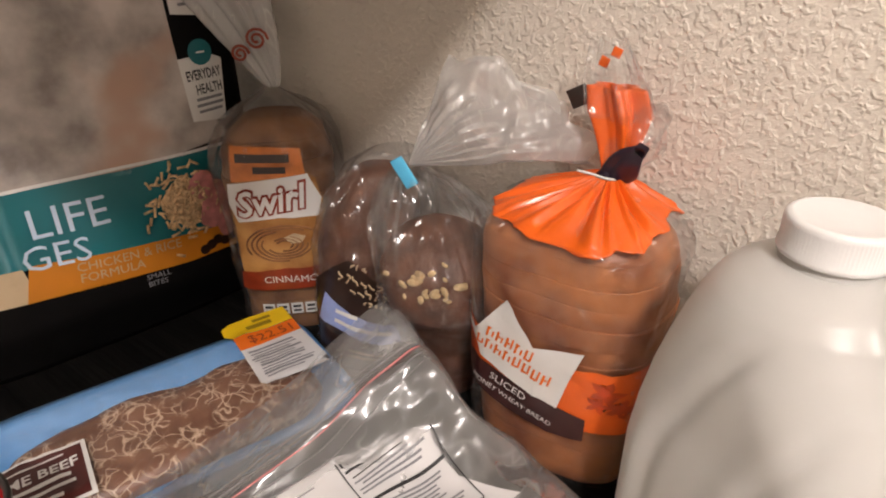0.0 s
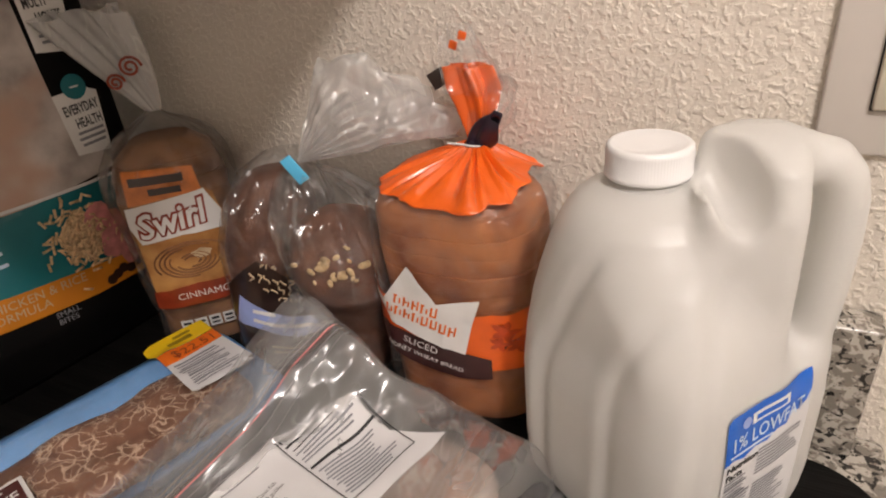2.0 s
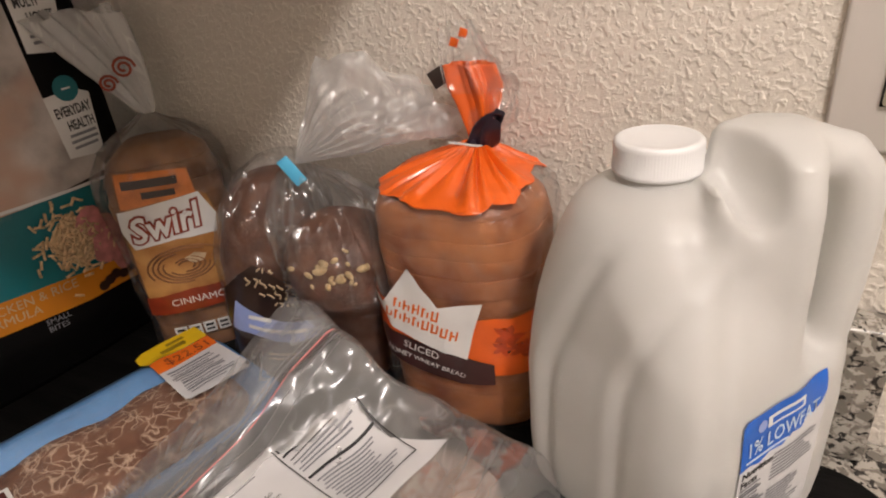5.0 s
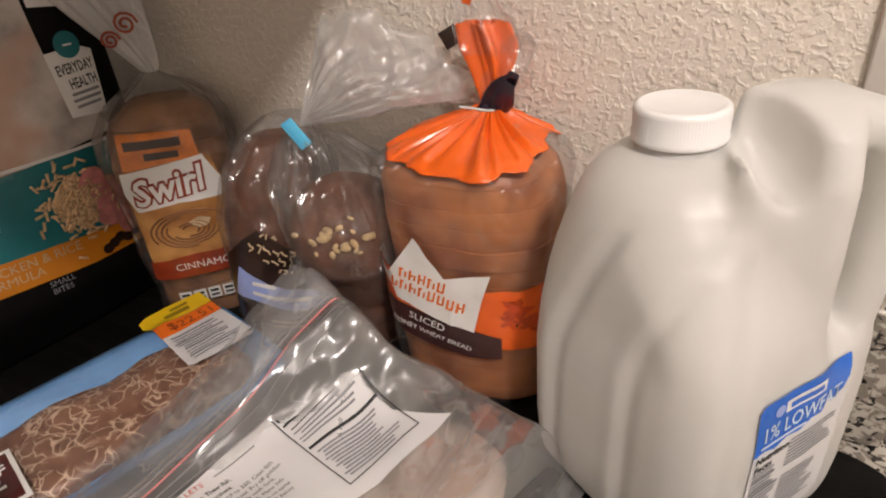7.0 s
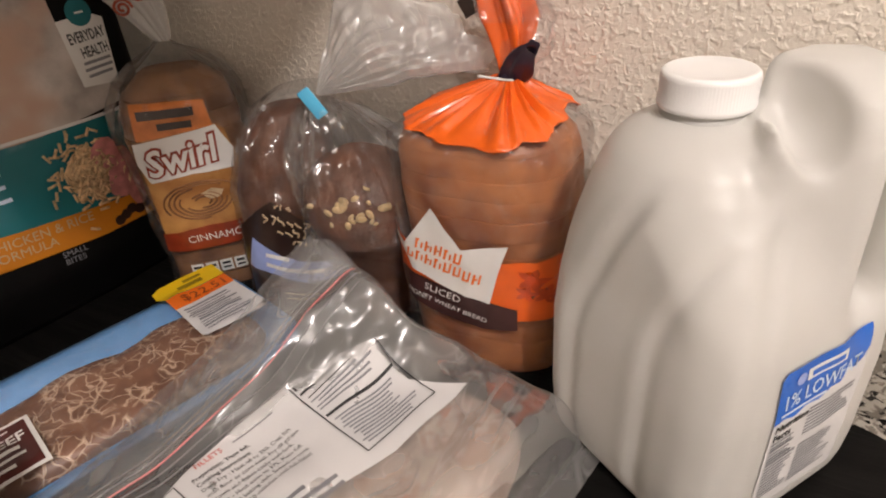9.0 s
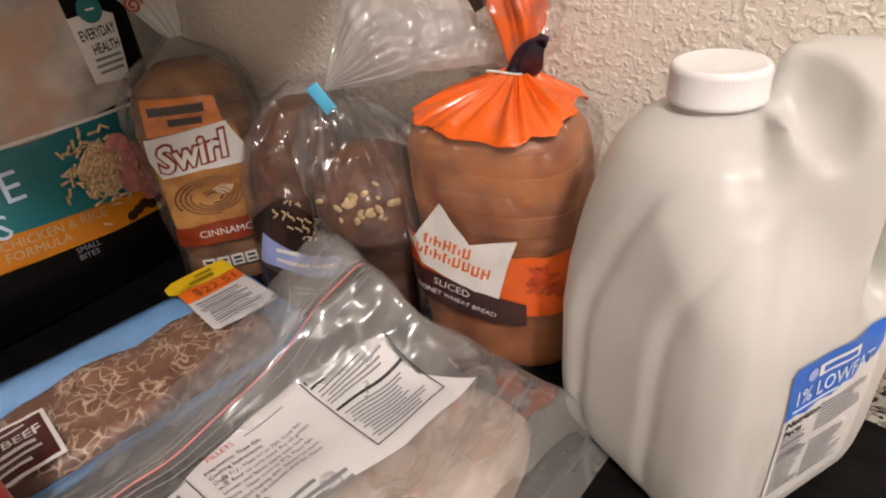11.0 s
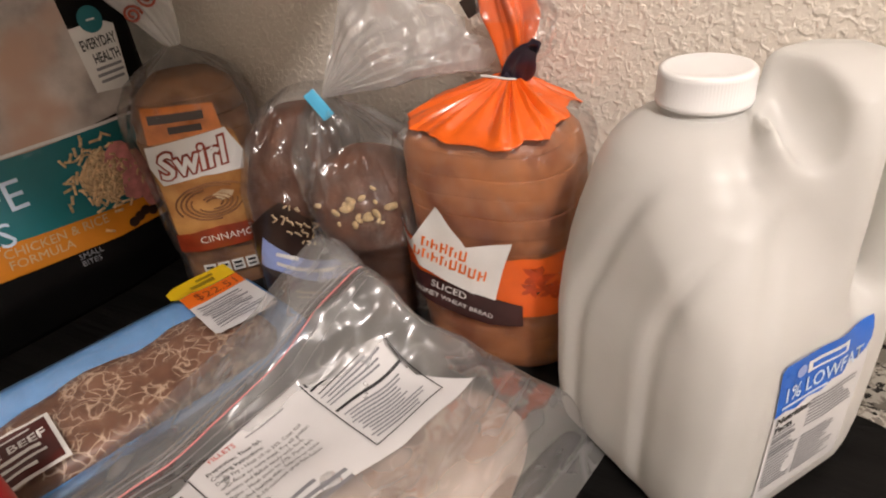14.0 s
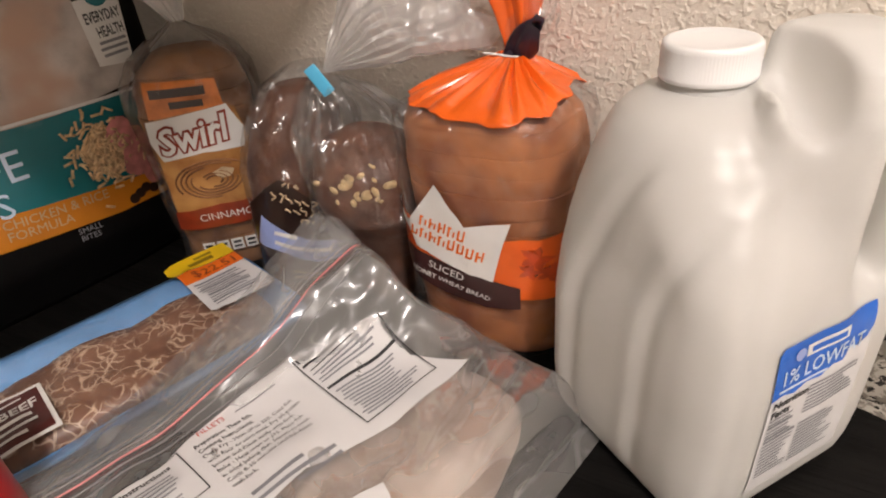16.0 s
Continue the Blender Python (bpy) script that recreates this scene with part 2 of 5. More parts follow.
CANRED = material("red_can_paint", (0.42, 0.015, 0.018), 0.3, scale=20, vary=0.08, coat=0.3)
CLIPBLUE = material("blue_clip_plastic", (0.10, 0.50, 0.80), 0.3, scale=20, vary=0.05)
ZIPRIB = thin_plastic("zip_rib_plastic", (0.40, 0.38, 0.39), 0.3, 0.5)
REDZIP = material("red_zip_strip", (0.62, 0.22, 0.22), 0.4)
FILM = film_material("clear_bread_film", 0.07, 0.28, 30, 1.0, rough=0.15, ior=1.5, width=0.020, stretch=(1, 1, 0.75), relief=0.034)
TAILFILM = film_material("crumpled_clear_film", 0.42, 0.60, 46, 1.0, rough=0.15, ior=1.55, width=0.024, stretch=(1, 1, 0.4), relief=0.014)
ZIPFILM = film_material("freezer_bag_film", 0.31, 0.46, 22, 1.0, rough=0.15, ior=1.5, width=0.028, stretch=(1, 0.35, 1), relief=0.026)
LIPFILM = film_material("freezer_bag_lip", 0.27, 0.48, 26, 1.0, rough=0.15, ior=1.5, width=0.030, stretch=(1, 0.3, 1), relief=0.022)
WRAP = film_material("stretch_wrap", 0.02, 0.18, 22, 0.3)


def meat_material():
    m = bpy.data.materials.new("marbled_beef")
    m.use_nodes = True
    nt = m.node_tree
    b = nt.nodes["Principled BSDF"]
    b.inputs["Roughness"].default_value = 0.42
    tc = nt.nodes.new("ShaderNodeTexCoord")
    n = nt.nodes.new("ShaderNodeTexNoise")
    n.inputs["Scale"].default_value, n.inputs["Detail"].default_value = 55, 5
    nt.links.new(tc.outputs["Object"], n.inputs["Vector"])
    r = nt.nodes.new("ShaderNodeValToRGB")
    r.color_ramp.elements[0].color, r.color_ramp.elements[1].color = (0.150, 0.066, 0.040, 1), (0.285, 0.145, 0.092, 1)
    r.color_ramp.elements[0].position, r.color_ramp.elements[1].position = 0.3, 0.7
    nt.links.new(n.outputs["Fac"], r.inputs["Fac"])
    base = r.outputs["Color"]
    for scale, wid, brk in ((44, 0.050, 0.385), (92, 0.065, 0.40)):
        wrp = nt.nodes.new("ShaderNodeTexNoise")
        wrp.inputs["Scale"].default_value, wrp.inputs["Detail"].default_value = 45, 2
        nt.links.new(tc.outputs["Object"], wrp.inputs["Vector"])
        sc = nt.nodes.new("ShaderNodeVectorMath")
        sc.operation = "SCALE"
        sc.inputs["Scale"].default_value = 0.024
        nt.links.new(wrp.outputs["Color"], sc.inputs[0])
        ad = nt.nodes.new("ShaderNodeVectorMath")
        nt.links.new(tc.outputs["Object"], ad.inputs[0])
        nt.links.new(sc.outputs[0], ad.inputs[1])
        vo = nt.nodes.new("ShaderNodeTexVoronoi")
        vo.feature = "DISTANCE_TO_EDGE"
        vo.inputs["Scale"].default_value = scale
        nt.links.new(ad.outputs[0], vo.inputs["Vector"])
        e = nt.nodes.new("ShaderNodeMapRange")
        e.inputs["From Min"].default_value, e.inputs["From Max"].default_value = 0, wid
        e.inputs["To Min"].default_value, e.inputs["To Max"].default_value = 1, 0
        nt.links.new(vo.outputs["Distance"], e.inputs["Value"])
        g = nt.nodes.new("ShaderNodeTexNoise")
        g.inputs["Scale"].default_value = 48
        g.inputs["Detail"].default_value = 2
        nt.links.new(ad.outputs[0], g.inputs["Vector"])
        gr = nt.nodes.new("ShaderNodeMapRange")
        gr.inputs["From Min"].default_value, gr.inputs["From Max"].default_value = brk, brk + 0.1
        nt.links.new(g.outputs["Fac"], gr.inputs["Value"])
        mu = nt.nodes.new("ShaderNodeMath")
        mu.operation = "MULTIPLY"
        nt.links.new(e.outputs[0], mu.inputs[0])
        nt.links.new(gr.outputs[0], mu.inputs[1])
        mx = nt.nodes.new("ShaderNodeMix")
        mx.data_type = "RGBA"
        nt.links.new(mu.outputs[0], mx.inputs["Factor"])
        nt.links.new(base, mx.inputs["A"])
        mx.inputs["B"].default_value = (0.66, 0.50, 0.37, 1)
        base = mx.outputs["Result"]
    nt.links.new(base, b.inputs["Base Color"])
    bp = nt.nodes.new("ShaderNodeBump")
    bp.inputs["Strength"].default_value, bp.inputs["Distance"].default_value = 0.3, 0.002
    nt.links.new(n.outputs["Fac"], bp.inputs["Height"])
    nt.links.new(bp.outputs["Normal"], b.inputs["Normal"])
    return m


MEAT = meat_material()


# ---- builders ----
c0, s0 = math.cos, math.sin


def link_mesh(name, bm, mat, smooth=True):
    me = bpy.data.meshes.new(name)
    bm.to_mesh(me)
    bm.free()
    me.materials.append(mat)
    for p in me.polygons:
        p.use_smooth = smooth
    return new(name, me)


def part(name, bm, mat, parent=None, label="", smooth=True, thick=0.0):
    """Links a bmesh as one mesh object under a thing. The geometry is in the thing's own space."""
    if isinstance(bm, list):
        return [part(name, b, mat, parent, label, smooth, thick) for b in bm][0]
    ob = link_mesh(name, bm, mat, smooth)
    if parent:
        ob.parent = parent
    if label:
        ob["label"] = label
    if thick:
        s = ob.modifiers.new("thickness", "SOLIDIFY")
        s.thickness, s.offset = thick, 0
    return ob


def thing(name, m, label, category, group="", kind=""):
    ob = new(name)
    ob.empty_display_size = 0.02
    ob.matrix_world = m
    return tagged(ob, label, category, group, kind)


def box(size, centre=(0, 0, 0), bevel=0.0, seg=2, bm=None, m=None):
    bm2 = bmesh.new()
    bmesh.ops.create_cube(bm2, size=1)
    for v in bm2.verts:
        v.co = Vector((v.co.x * size[0] + centre[0], v.co.y * size[1] + centre[1], v.co.z * size[2] + centre[2]))
    if bevel:
        bmesh.ops.bevel(bm2, geom=bm2.edges[:], offset=bevel, segments=seg, affect="EDGES", profile=0.5)
    if m is not None:
        bm2.transform(m)
    if bm is None:
        return bm2
    me = bpy.data.meshes.new("tmp")
    bm2.to_mesh(me)
    bm2.free()
    bm.from_mesh(me)
    bpy.data.meshes.remove(me)
    return bm


def surf(f, us, vs, closed=False, caps=False):
    """A sheet through f(u, v) for u in us (round) and v in vs."""
    bm = bmesh.new()
    rows = [[bm.verts.new(f(u, v)) for u in us] for v in vs]
    n = len(us)
    for a, b in zip(rows, rows[1:]):
        for i in range(n if closed else n - 1):
            k = (i + 1) % n
            bm.faces.new((a[i], a[k], b[k], b[i]))
    if caps:
        bm.faces.new(rows[0][::-1])
        bm.faces.new(rows[-1])
    return bm


def lin(a, b, n):
    return [a + (b - a) * i / (n - 1) for i in range(n)]


def ring(n):
    return [2 * math.pi * i / n for i in range(n)]


def lathe(profile, n=48, centre=(0, 0, 0)):
    return surf(lambda u, v: (centre[0] + v[0] * math.cos(u), centre[1] + v[0] * math.sin(u), centre[2] + v[1]), ring(n), profile, True, True)


def tube(points, radii, n=12, flat=1.0):
    """A sweep along points with the given radii."""
    pts = [Vector(p) for p in points]
    bm = bmesh.new()
    rows = []
    side = None
    for i, p in enumerate(pts):
        d = (pts[min(i + 1, len(pts) - 1)] - pts[max(i - 1, 0)]).normalized()
        ref = side if side is not None else (Vector((0, 0, 1)) if abs(d.z) < 0.8 else Vector((0, 1, 0)))
        a = (ref - d * ref.dot(d)).normalized()
        side = a
        b = d.cross(a)
        r = radii[i] if isinstance(radii, (list, tuple)) else radii
        rows.append([bm.verts.new(p + (a * math.cos(t) + b * math.sin(t) * flat) * r) for t in ring(n)])
    for r1, r2 in zip(rows, rows[1:]):
        for i in range(n):
            bm.faces.new((r1[i], r1[(i + 1) % n], r2[(i + 1) % n], r2[i]))
    bm.faces.new(rows[0][::-1])
    bm.faces.new(rows[-1])
    return bm


def spline(pts, n):
    """A smooth path of n points through pts."""
    pts = [Vector(p) for p in pts]
    out = []
    for k in range(n):
        t = k / (n - 1) * (len(pts) - 1)
        i = min(int(t), len(pts) - 2)
        t -= i
        p0, p1, p2, p3 = pts[max(i - 1, 0)], pts[i], pts[i + 1], pts[min(i + 2, len(pts) - 1)]
        out.append(0.5 * (2 * p1 + (p2 - p0) * t + (2 * p0 - 5 * p1 + 4 * p2 - p3) * t * t + (3 * p1 - p0 - 3 * p2 + p3) * t ** 3))
    return out


def patch(poly, f, step=0.004, off=0.0006):
    """A printed area: the polygon poly in (a, b), cut fine and laid on f(a, b, off)."""
    bm = bmesh.new()
    bm.faces.new([bm.verts.new((a, b, 0)) for a, b in poly])
    bmesh.ops.triangulate(bm, faces=bm.faces[:])
    xs, ys = [p[0] for p in poly], [p[1] for p in poly]
    for k, lo, hi in ((0, min(xs), max(xs)), (1, min(ys), max(ys))):
        c = lo + step
        while c < hi - step * 0.3:
            co, no = [0, 0, 0], [0, 0, 0]
            co[k], no[k] = c, 1
            bmesh.ops.bisect_plane(bm, geom=bm.verts[:] + bm.edges[:] + bm.faces[:], plane_co=co, plane_no=no)
            c += step
    for v in bm.verts:
        v.co = Vector(f(v.co.x, v.co.y, off))
    return bm


def text_on(text, f, a, b, height, slant=0.0, off=0.0012, stretch=1.0, align="LEFT", shear=0.0, bold=0.0):
    """Lettering laid on f, its foot line beginning at (a, b) and rising by slant degrees."""
    cu = bpy.data.curves.new("text", "FONT")
    cu.body, cu.size, cu.align_x, cu.shear, cu.offset = text, 1.0, align, shear, bold
    cu.resolution_u = 2
    ob = new("text", cu)
    dg = bpy.context.evaluated_depsgraph_get()
    me = bpy.data.meshes.new_from_object(ob.evaluated_get(dg))
    bpy.data.objects.remove(ob)
    bm = bmesh.new()
    bm.from_mesh(me)
    bpy.data.meshes.remove(me)
    c, s = math.cos(radians(slant)), math.sin(radians(slant))
    k = height / 0.7
    for v in bm.verts:
        x, y = v.co.x * k * stretch, v.co.y * k
        v.co = Vector(f(a + x * c - y * s, b + x * s + y * c, off))
    return bm


def bars(rows, f, off=0.0012, slant=0.0, wob=0.0):
    """Plain bars (a, b, length, height) for small print, one mesh each."""
    made = []
    c, s = math.cos(radians(slant)), math.sin(radians(slant))
    for a, b, l, h in rows:
        bm = bmesh.new()
        n = max(2, int(l / 0.006) + 1)
        lo = [bm.verts.new(f(a + x * c, b + x * s, off)) for x in lin(0, l, n)]
        hi = [bm.verts.new(f(a + x * c - h * s, b + x * s + h * c, off)) for x in lin(0, l, n)]
        for i in range(n - 1):
            bm.faces.new((lo[i], lo[i + 1], hi[i + 1], hi[i]))
        made.append(bm)
    return made


def profile_at(profile, z):
    zs = [p[0] for p in profile]
    return [float(np.interp(z, zs, [p[k] for p in profile])) for k in range(1, len(profile[0]))]


def triangle(x):
    return math.asin(0.965 * math.sin(6.2832 * x)) / 1.3054


CREASES = {}


def crease(p, f, seed, n=5):
    """Sharp folds that cross one another, as in crumpled film; about -1 to 1."""
    if seed not in CREASES:
        r = random.Random(seed)
        CREASES[seed] = [(Vector((r.gauss(0, 1), r.gauss(0, 1), r.gauss(0, 1))).normalized(), r.uniform(0.6, 1.7), r.random()) for _ in range(n)]
    warp = noise.noise(p * f * 0.6 + Vector((seed, 0, 0))) * 0.5
    return sum(triangle(p.dot(d) * f * k + q + warp) / k for d, k, q in CREASES[seed]) / n


class Hull:
    """A pillow-like body: width, depth and drift of its section by height; x across, -y to its front."""

    def __init__(self, profile, power=3.0, wrinkle=0.0, seed=0.0, freq=30.0, fold=0.0):
        self.p, self.n, self.w, self.s, self.k, self.fold = profile, power, wrinkle, seed, freq, fold

    def swell(self, x, y, z):
        g = self.fold * crease(Vector((x, y, z * 0.55)), 26, int(self.s)) if self.fold else 0.0
        return g + self.w * (noise.noise(Vector((x * self.k + self.s, y * self.k, z * self.k * 0.7))) + 0.5 * abs(noise.noise(Vector((x * self.k * 2.3, y * self.k * 2.3 + self.s, z * self.k * 2)))))

    def at(self, u, z):
        w, d, cx, cy = profile_at(self.p, z)
        c, s = math.cos(u), math.sin(u)
        x = w * math.copysign(abs(c) ** (2 / self.n), c)
        y = d * math.copysign(abs(s) ** (2 / self.n), s)
        g = self.swell(x, y, z)
        r = max(math.hypot(x, y), 1e-6)
        return (cx + x + g * x / r, cy + y + g * y / r, z)

    def front(self, a, b, off):
        """The front skin at a across and b up, raised by off."""
        w, d, cx, cy = profile_at(self.p, b)
        q = min(abs(a - cx) / w, 0.985)
        y = -d * (1 - q ** self.n) ** (1 / self.n)
        g = self.swell(a - cx, y, b)
        return (a, cy + y - max(g, 0) * 1.15 - off * 1.3 - 0.0008, b)

    def gathered(self, z0, z1, zf, count, depth, nu=180, nv=110):
        """The skin with pleats that run together towards its top, from the height zf on."""
        def f(u, z):
            x, y, _ = self.at(u, z)
            w, d, cx, cy = profile_at(self.p, z)
            k = max(0.0, min(1.0, (z - zf) / (z1 - zf)))
            pl = 1 + depth * k ** 0.6 * triangle(u / (2 * math.pi) * count + 0.8 * noise.noise(Vector((c0(u) * 2, s0(u) * 2, z * 9 + self.s))))
            return (cx + (x - cx) * pl, cy + (y - cy) * pl, z)
        return surf(f, ring(nu), lin(z0, z1, nv), True, False)

    def mesh(self, z0, z1, nu=64, nv=60, caps=True):
        return surf(lambda u, z: self.at(u, z), ring(nu), lin(z0, z1, nv), True, caps)


# ---- the setting ----
COUNTER, TOP = -0.041, -0.025        # stone worktop, black board's face


def slab(name, size, centre, mat, label, category, bevel=0.0):
    ob = link_mesh(name, box(size, (0, 0, 0), bevel, 3), mat, bevel > 0)
    ob.location = centre
    return tagged(ob, label, category, kind="structure")


slab("wall_north", (4.4, 0.12, 2.6), (0.4, 0.06, 0.30), WALL, "cream painted wall with knockdown spray texture", "wall")
slab("wall_west", (0.12, 3.2, 2.6), (-1.86, -1.6, 0.30), PLAIN_WALL, "plain cream painted wall", "wall")
slab("wall_east", (0.12, 3.2, 2.6), (2.66, -1.6, 0.30), PLAIN_WALL, "plain cream painted wall", "wall")
slab("wall_south", (4.4, 0.12, 2.6), (0.4, -3.26, 0.30), PLAIN_WALL, "plain cream painted wall", "wall")
slab("floor", (4.6, 3.5, 0.1), (0.4, -1.6, -1.0), FLOOR, "pale beige tiled floor", "floor")
slab("ceiling", (4.6, 3.5, 0.1), (0.4, -1.6, 1.65), CEIL, "plain white painted ceiling", "ceiling")
slab("worktop", (1.645, 0.66, 0.032), (-0.4775, -0.33, COUNTER - 0.016), GRANITE, "speckled grey granite worktop with eased edge", "worktop", 0.006)
slab("backsplash", (1.62, 0.028, 0.115), (-0.49, -0.0145, COUNTER + 0.0577), GRANITE, "speckled grey granite backsplash strip against wall", "backsplash", 0.003)
cab = slab("base_cabinet", (1.6, 0.58, 0.87), (-0.49, -0.30, -0.509), PLAIN_WALL, "plain painted base cabinet under the worktop", "cabinet")
X0, ZC = 0.076, 0.45
slab("wall_cabinet", (1.5, 0.42, 0.75), (X0 - 0.75, -0.212, ZC + 0.375), PLAIN_WALL, "plain wall cabinet above the worktop", "cabinet")

lampt = thing("ceiling_lamp", pose(LAMP[0], LAMP[1], 1.6), "round white flush ceiling lamp on ceiling", "lamp")
part("rim", lathe([(0.15, 0), (0.155, -0.02), (0.14, -0.03), (0.13, -0.02), (0.13, 0)], 40), CAP, lampt)


def rounded_board():
    """The black board: a slab whose far corner is cut in a wide round."""
    r, x1, y1 = 0.055, 0.337, -0.055
    out = [(-0.75, y1)]
    out += [(x1 - r + r * math.sin(a), y1 - r + r * math.cos(a)) for a in lin(0, math.pi / 2, 14)]
    out += [(x1, -0.60), (-0.75, -0.60)]
    bm = bmesh.new()
    lo = [bm.verts.new((x, y, COUNTER + 0.0005)) for x, y in out]
    hi = [bm.verts.new((x, y, TOP)) for x, y in out]
    n = len(out)
    bm.faces.new(lo)
    top = bm.faces.new(hi[::-1])
    for i in range(n):
        bm.faces.new((lo[i], hi[i], hi[(i + 1) % n], lo[(i + 1) % n]))
    bmesh.ops.bevel(bm, geom=list(top.edges), offset=0.003, segments=2, affect="EDGES", profile=0.5)
    bmesh.ops.recalc_face_normals(bm, faces=bm.faces)
    return bm


board = tagged(link_mesh("stove_board", rounded_board(), BOARD, False), "large black wooden board lying on granite worktop", "board")


# ---- outlet ----
def make_outlet():
    t = thing("wall_outlet", pose(0.30, 0, 0.25), "ivory wall outlet with test buttons in wide cover plate", "outlet")
    part("cover_plate", box((0.086, 0.005, 0.126), (0, -0.0025, 0), 0.0022, 3), PLATE, t)
    face = part("receptacle", box((0.0333, 0.005, 0.0668), (0, -0.0065, 0), 0.0015, 2), DEVICE, t)
    # black box behind the receptacle; its colour stands for the gap's shade
    part("gap_shade", box((0.0350, 0.0012, 0.0685), (0, -0.0052, 0), 0.0003, 1), DARK, t, "black strip for the shade in the gap")
    for sx, name in ((0.0025, "button"), (0.0128, "button")):
        part(name, box((0.0098, 0.003, 0.0085), (sx - 0.0005, -0.0095, 0), 0.0007, 2), DEVICE, t)
    part("indicator", box((0.0022, 0.001, 0.005), (-0.0128, -0.0092, 0), 0.0003, 1), DARK, t)
    for sz in (1, -1):
        c = sz * 0.0205
        part("slot", box((0.0022, 0.001, 0.0075), (-0.0064, -0.0092, c - 0.003), 0.0002, 1), DARK, t)
        bm = box((0.0022, 0.001, 0.0065), (0.0064, -0.0092, c - 0.003), 0.0002, 1)
        box((0.006, 0.001, 0.0018), (0.0090, -0.0092, c - 0.003), 0.0002, 1, bm)
        part("slot", bm, DARK, t)
        bm = lathe([(0.0026, 0), (0.0026, 0.001)], 20)
        bm.transform(pose(0, -0.0090, c + 0.0075, 90))
        part("earth_hole", bm, DARK, t)
        bm = lathe([(0.0034, 0), (0.0032, 0.0008), (0.001, 0.0014)], 24)
        bm.transform(pose(0, -0.0048, sz * 0.0484, 90))
        scr = part("screw", bm, STEEL, t)
        part("screw_slot", box((0.0055, 0.0004, 0.0009), (0, 0, 0), m=pose(0, -0.00625, sz * 0.0484, 0, 25, 0)), DARK, scr)


make_outlet()


# ---- milk jug ----
def smin(a, b, k):
    h = np.clip(0.5 + 0.5 * (b - a) / k, 0, 1)
    return b * (1 - h) + a * h - k * h * (1 - h)


def smax(a, b, k):
    return -smin(-a, -b, k)


def solid_mesh(name, f, lo, hi, step, rounds=2):
    """A mesh round the solid where f (of arrays x, y, z) is below zero."""
    ax = [np.arange(lo[k], hi[k] + step, step) for k in range(3)]
    v = f(*np.meshgrid(*ax, indexing="ij"))
    inside = v < 0
    n = [len(q) - 1 for q in ax]
    corner = lambda arr, d: arr[d[0]:d[0] + n[0], d[1]:d[1] + n[1], d[2]:d[2] + n[2]]
    cells = [(i, j, k) for i in (0, 1) for j in (0, 1) for k in (0, 1)]
    total = sum(corner(inside, d).astype(int) for d in cells)
    live = (total > 0) & (total < 8)
    index = np.full(live.shape, -1)
    index[live] = np.arange(live.sum())
    acc, cnt = np.zeros((live.sum(), 3)), np.zeros(live.sum())
    base = np.argwhere(live).astype(float)
    for d in cells:
        for k in range(3):
            if d[k]:
                continue
            e = list(d)
            e[k] = 1
            p, q = corner(v, d)[live], corner(v, e)[live]
            cut = (p < 0) != (q < 0)
            w = np.where(cut, p / np.where(cut, p - q, 1), 0)
            pos = base + np.array(d)
            pos[:, k] += w
            acc[cut] += pos[cut]
            cnt[cut] += 1
    co = np.array(lo) + acc / cnt[:, None] * step
    faces = []
    for k in range(3):
        u, w = (k + 1) % 3, (k + 2) % 3
        d = [0, 0, 0]
        d[k] = 1
        flip = inside[tuple(slice(d[m], n[m] + d[m]) for m in range(3))]
        here = inside[tuple(slice(0, n[m]) for m in range(3))]
        for c in np.argwhere(here != flip):
            if c[u] == 0 or c[w] == 0:
                continue
            cu, cw, cuw = c.copy(), c.copy(), c.copy()
            cu[u] -= 1
            cw[w] -= 1
            cuw[u] -= 1
            cuw[w] -= 1
            quad = [index[tuple(q)] for q in (c, cu, cuw, cw)]
            faces.append(quad if here[tuple(c)] else quad[::-1])
    fa = np.array(faces)
    for _ in range(rounds):
        tot, num = np.zeros_like(co), np.zeros(len(co))
        for i in range(4):
            for o in (1, 3):
                np.add.at(tot, fa[:, i], co[fa[:, (i + o) % 4]])
                np.add.at(num, fa[:, i], 1)
        co = co * 0.5 + 0.5 * tot / num[:, None]
    me = bpy.data.meshes.new(name)
    me.from_pydata(co.tolist(), [], faces)
    bm = bmesh.new()
    bm.from_mesh(me)
    bpy.data.meshes.remove(me)
    return bm


JUG_CX = -0.019      # the neck stands off centre, away from the handle
JUG_SIDE = [(-0.01, 0.060), (0, 0.0635), (0.004, 0.0672), (0.010, 0.0702), (0.022, 0.0720), (0.04, 0.0730), (0.10, 0.0730), (0.13, 0.0705), (0.155, 0.0668), (0.172, 0.0626), (0.188, 0.0572), (0.202, 0.0515), (0.213, 0.0455), (0.221, 0.0385), (0.227, 0.0300), (0.2325, 0.0150), (0.234, 0.004), (0.236, -0.02), (0.28, -0.4)]
JUG_FLUTES = (
    ((0.004, 0.03, 0.09, 0.117, 0.134, 0.17, 0.190, 0.206), (-163, -163, -162, -161, -158, -147, -139, -131)),
    ((0.004, 0.03, 0.06, 0.114, 0.132, 0.150, 0.172, 0.184), (-118, -118, -117.5, -117, -116, -112, -104, -97)),
    ((0.004, 0.03, 0.055, 0.10, 0.15, 0.17, 0.188, 0.208), (-84, -84, -83.5, -83, -81.5, -78, -73.5, -58)),
)


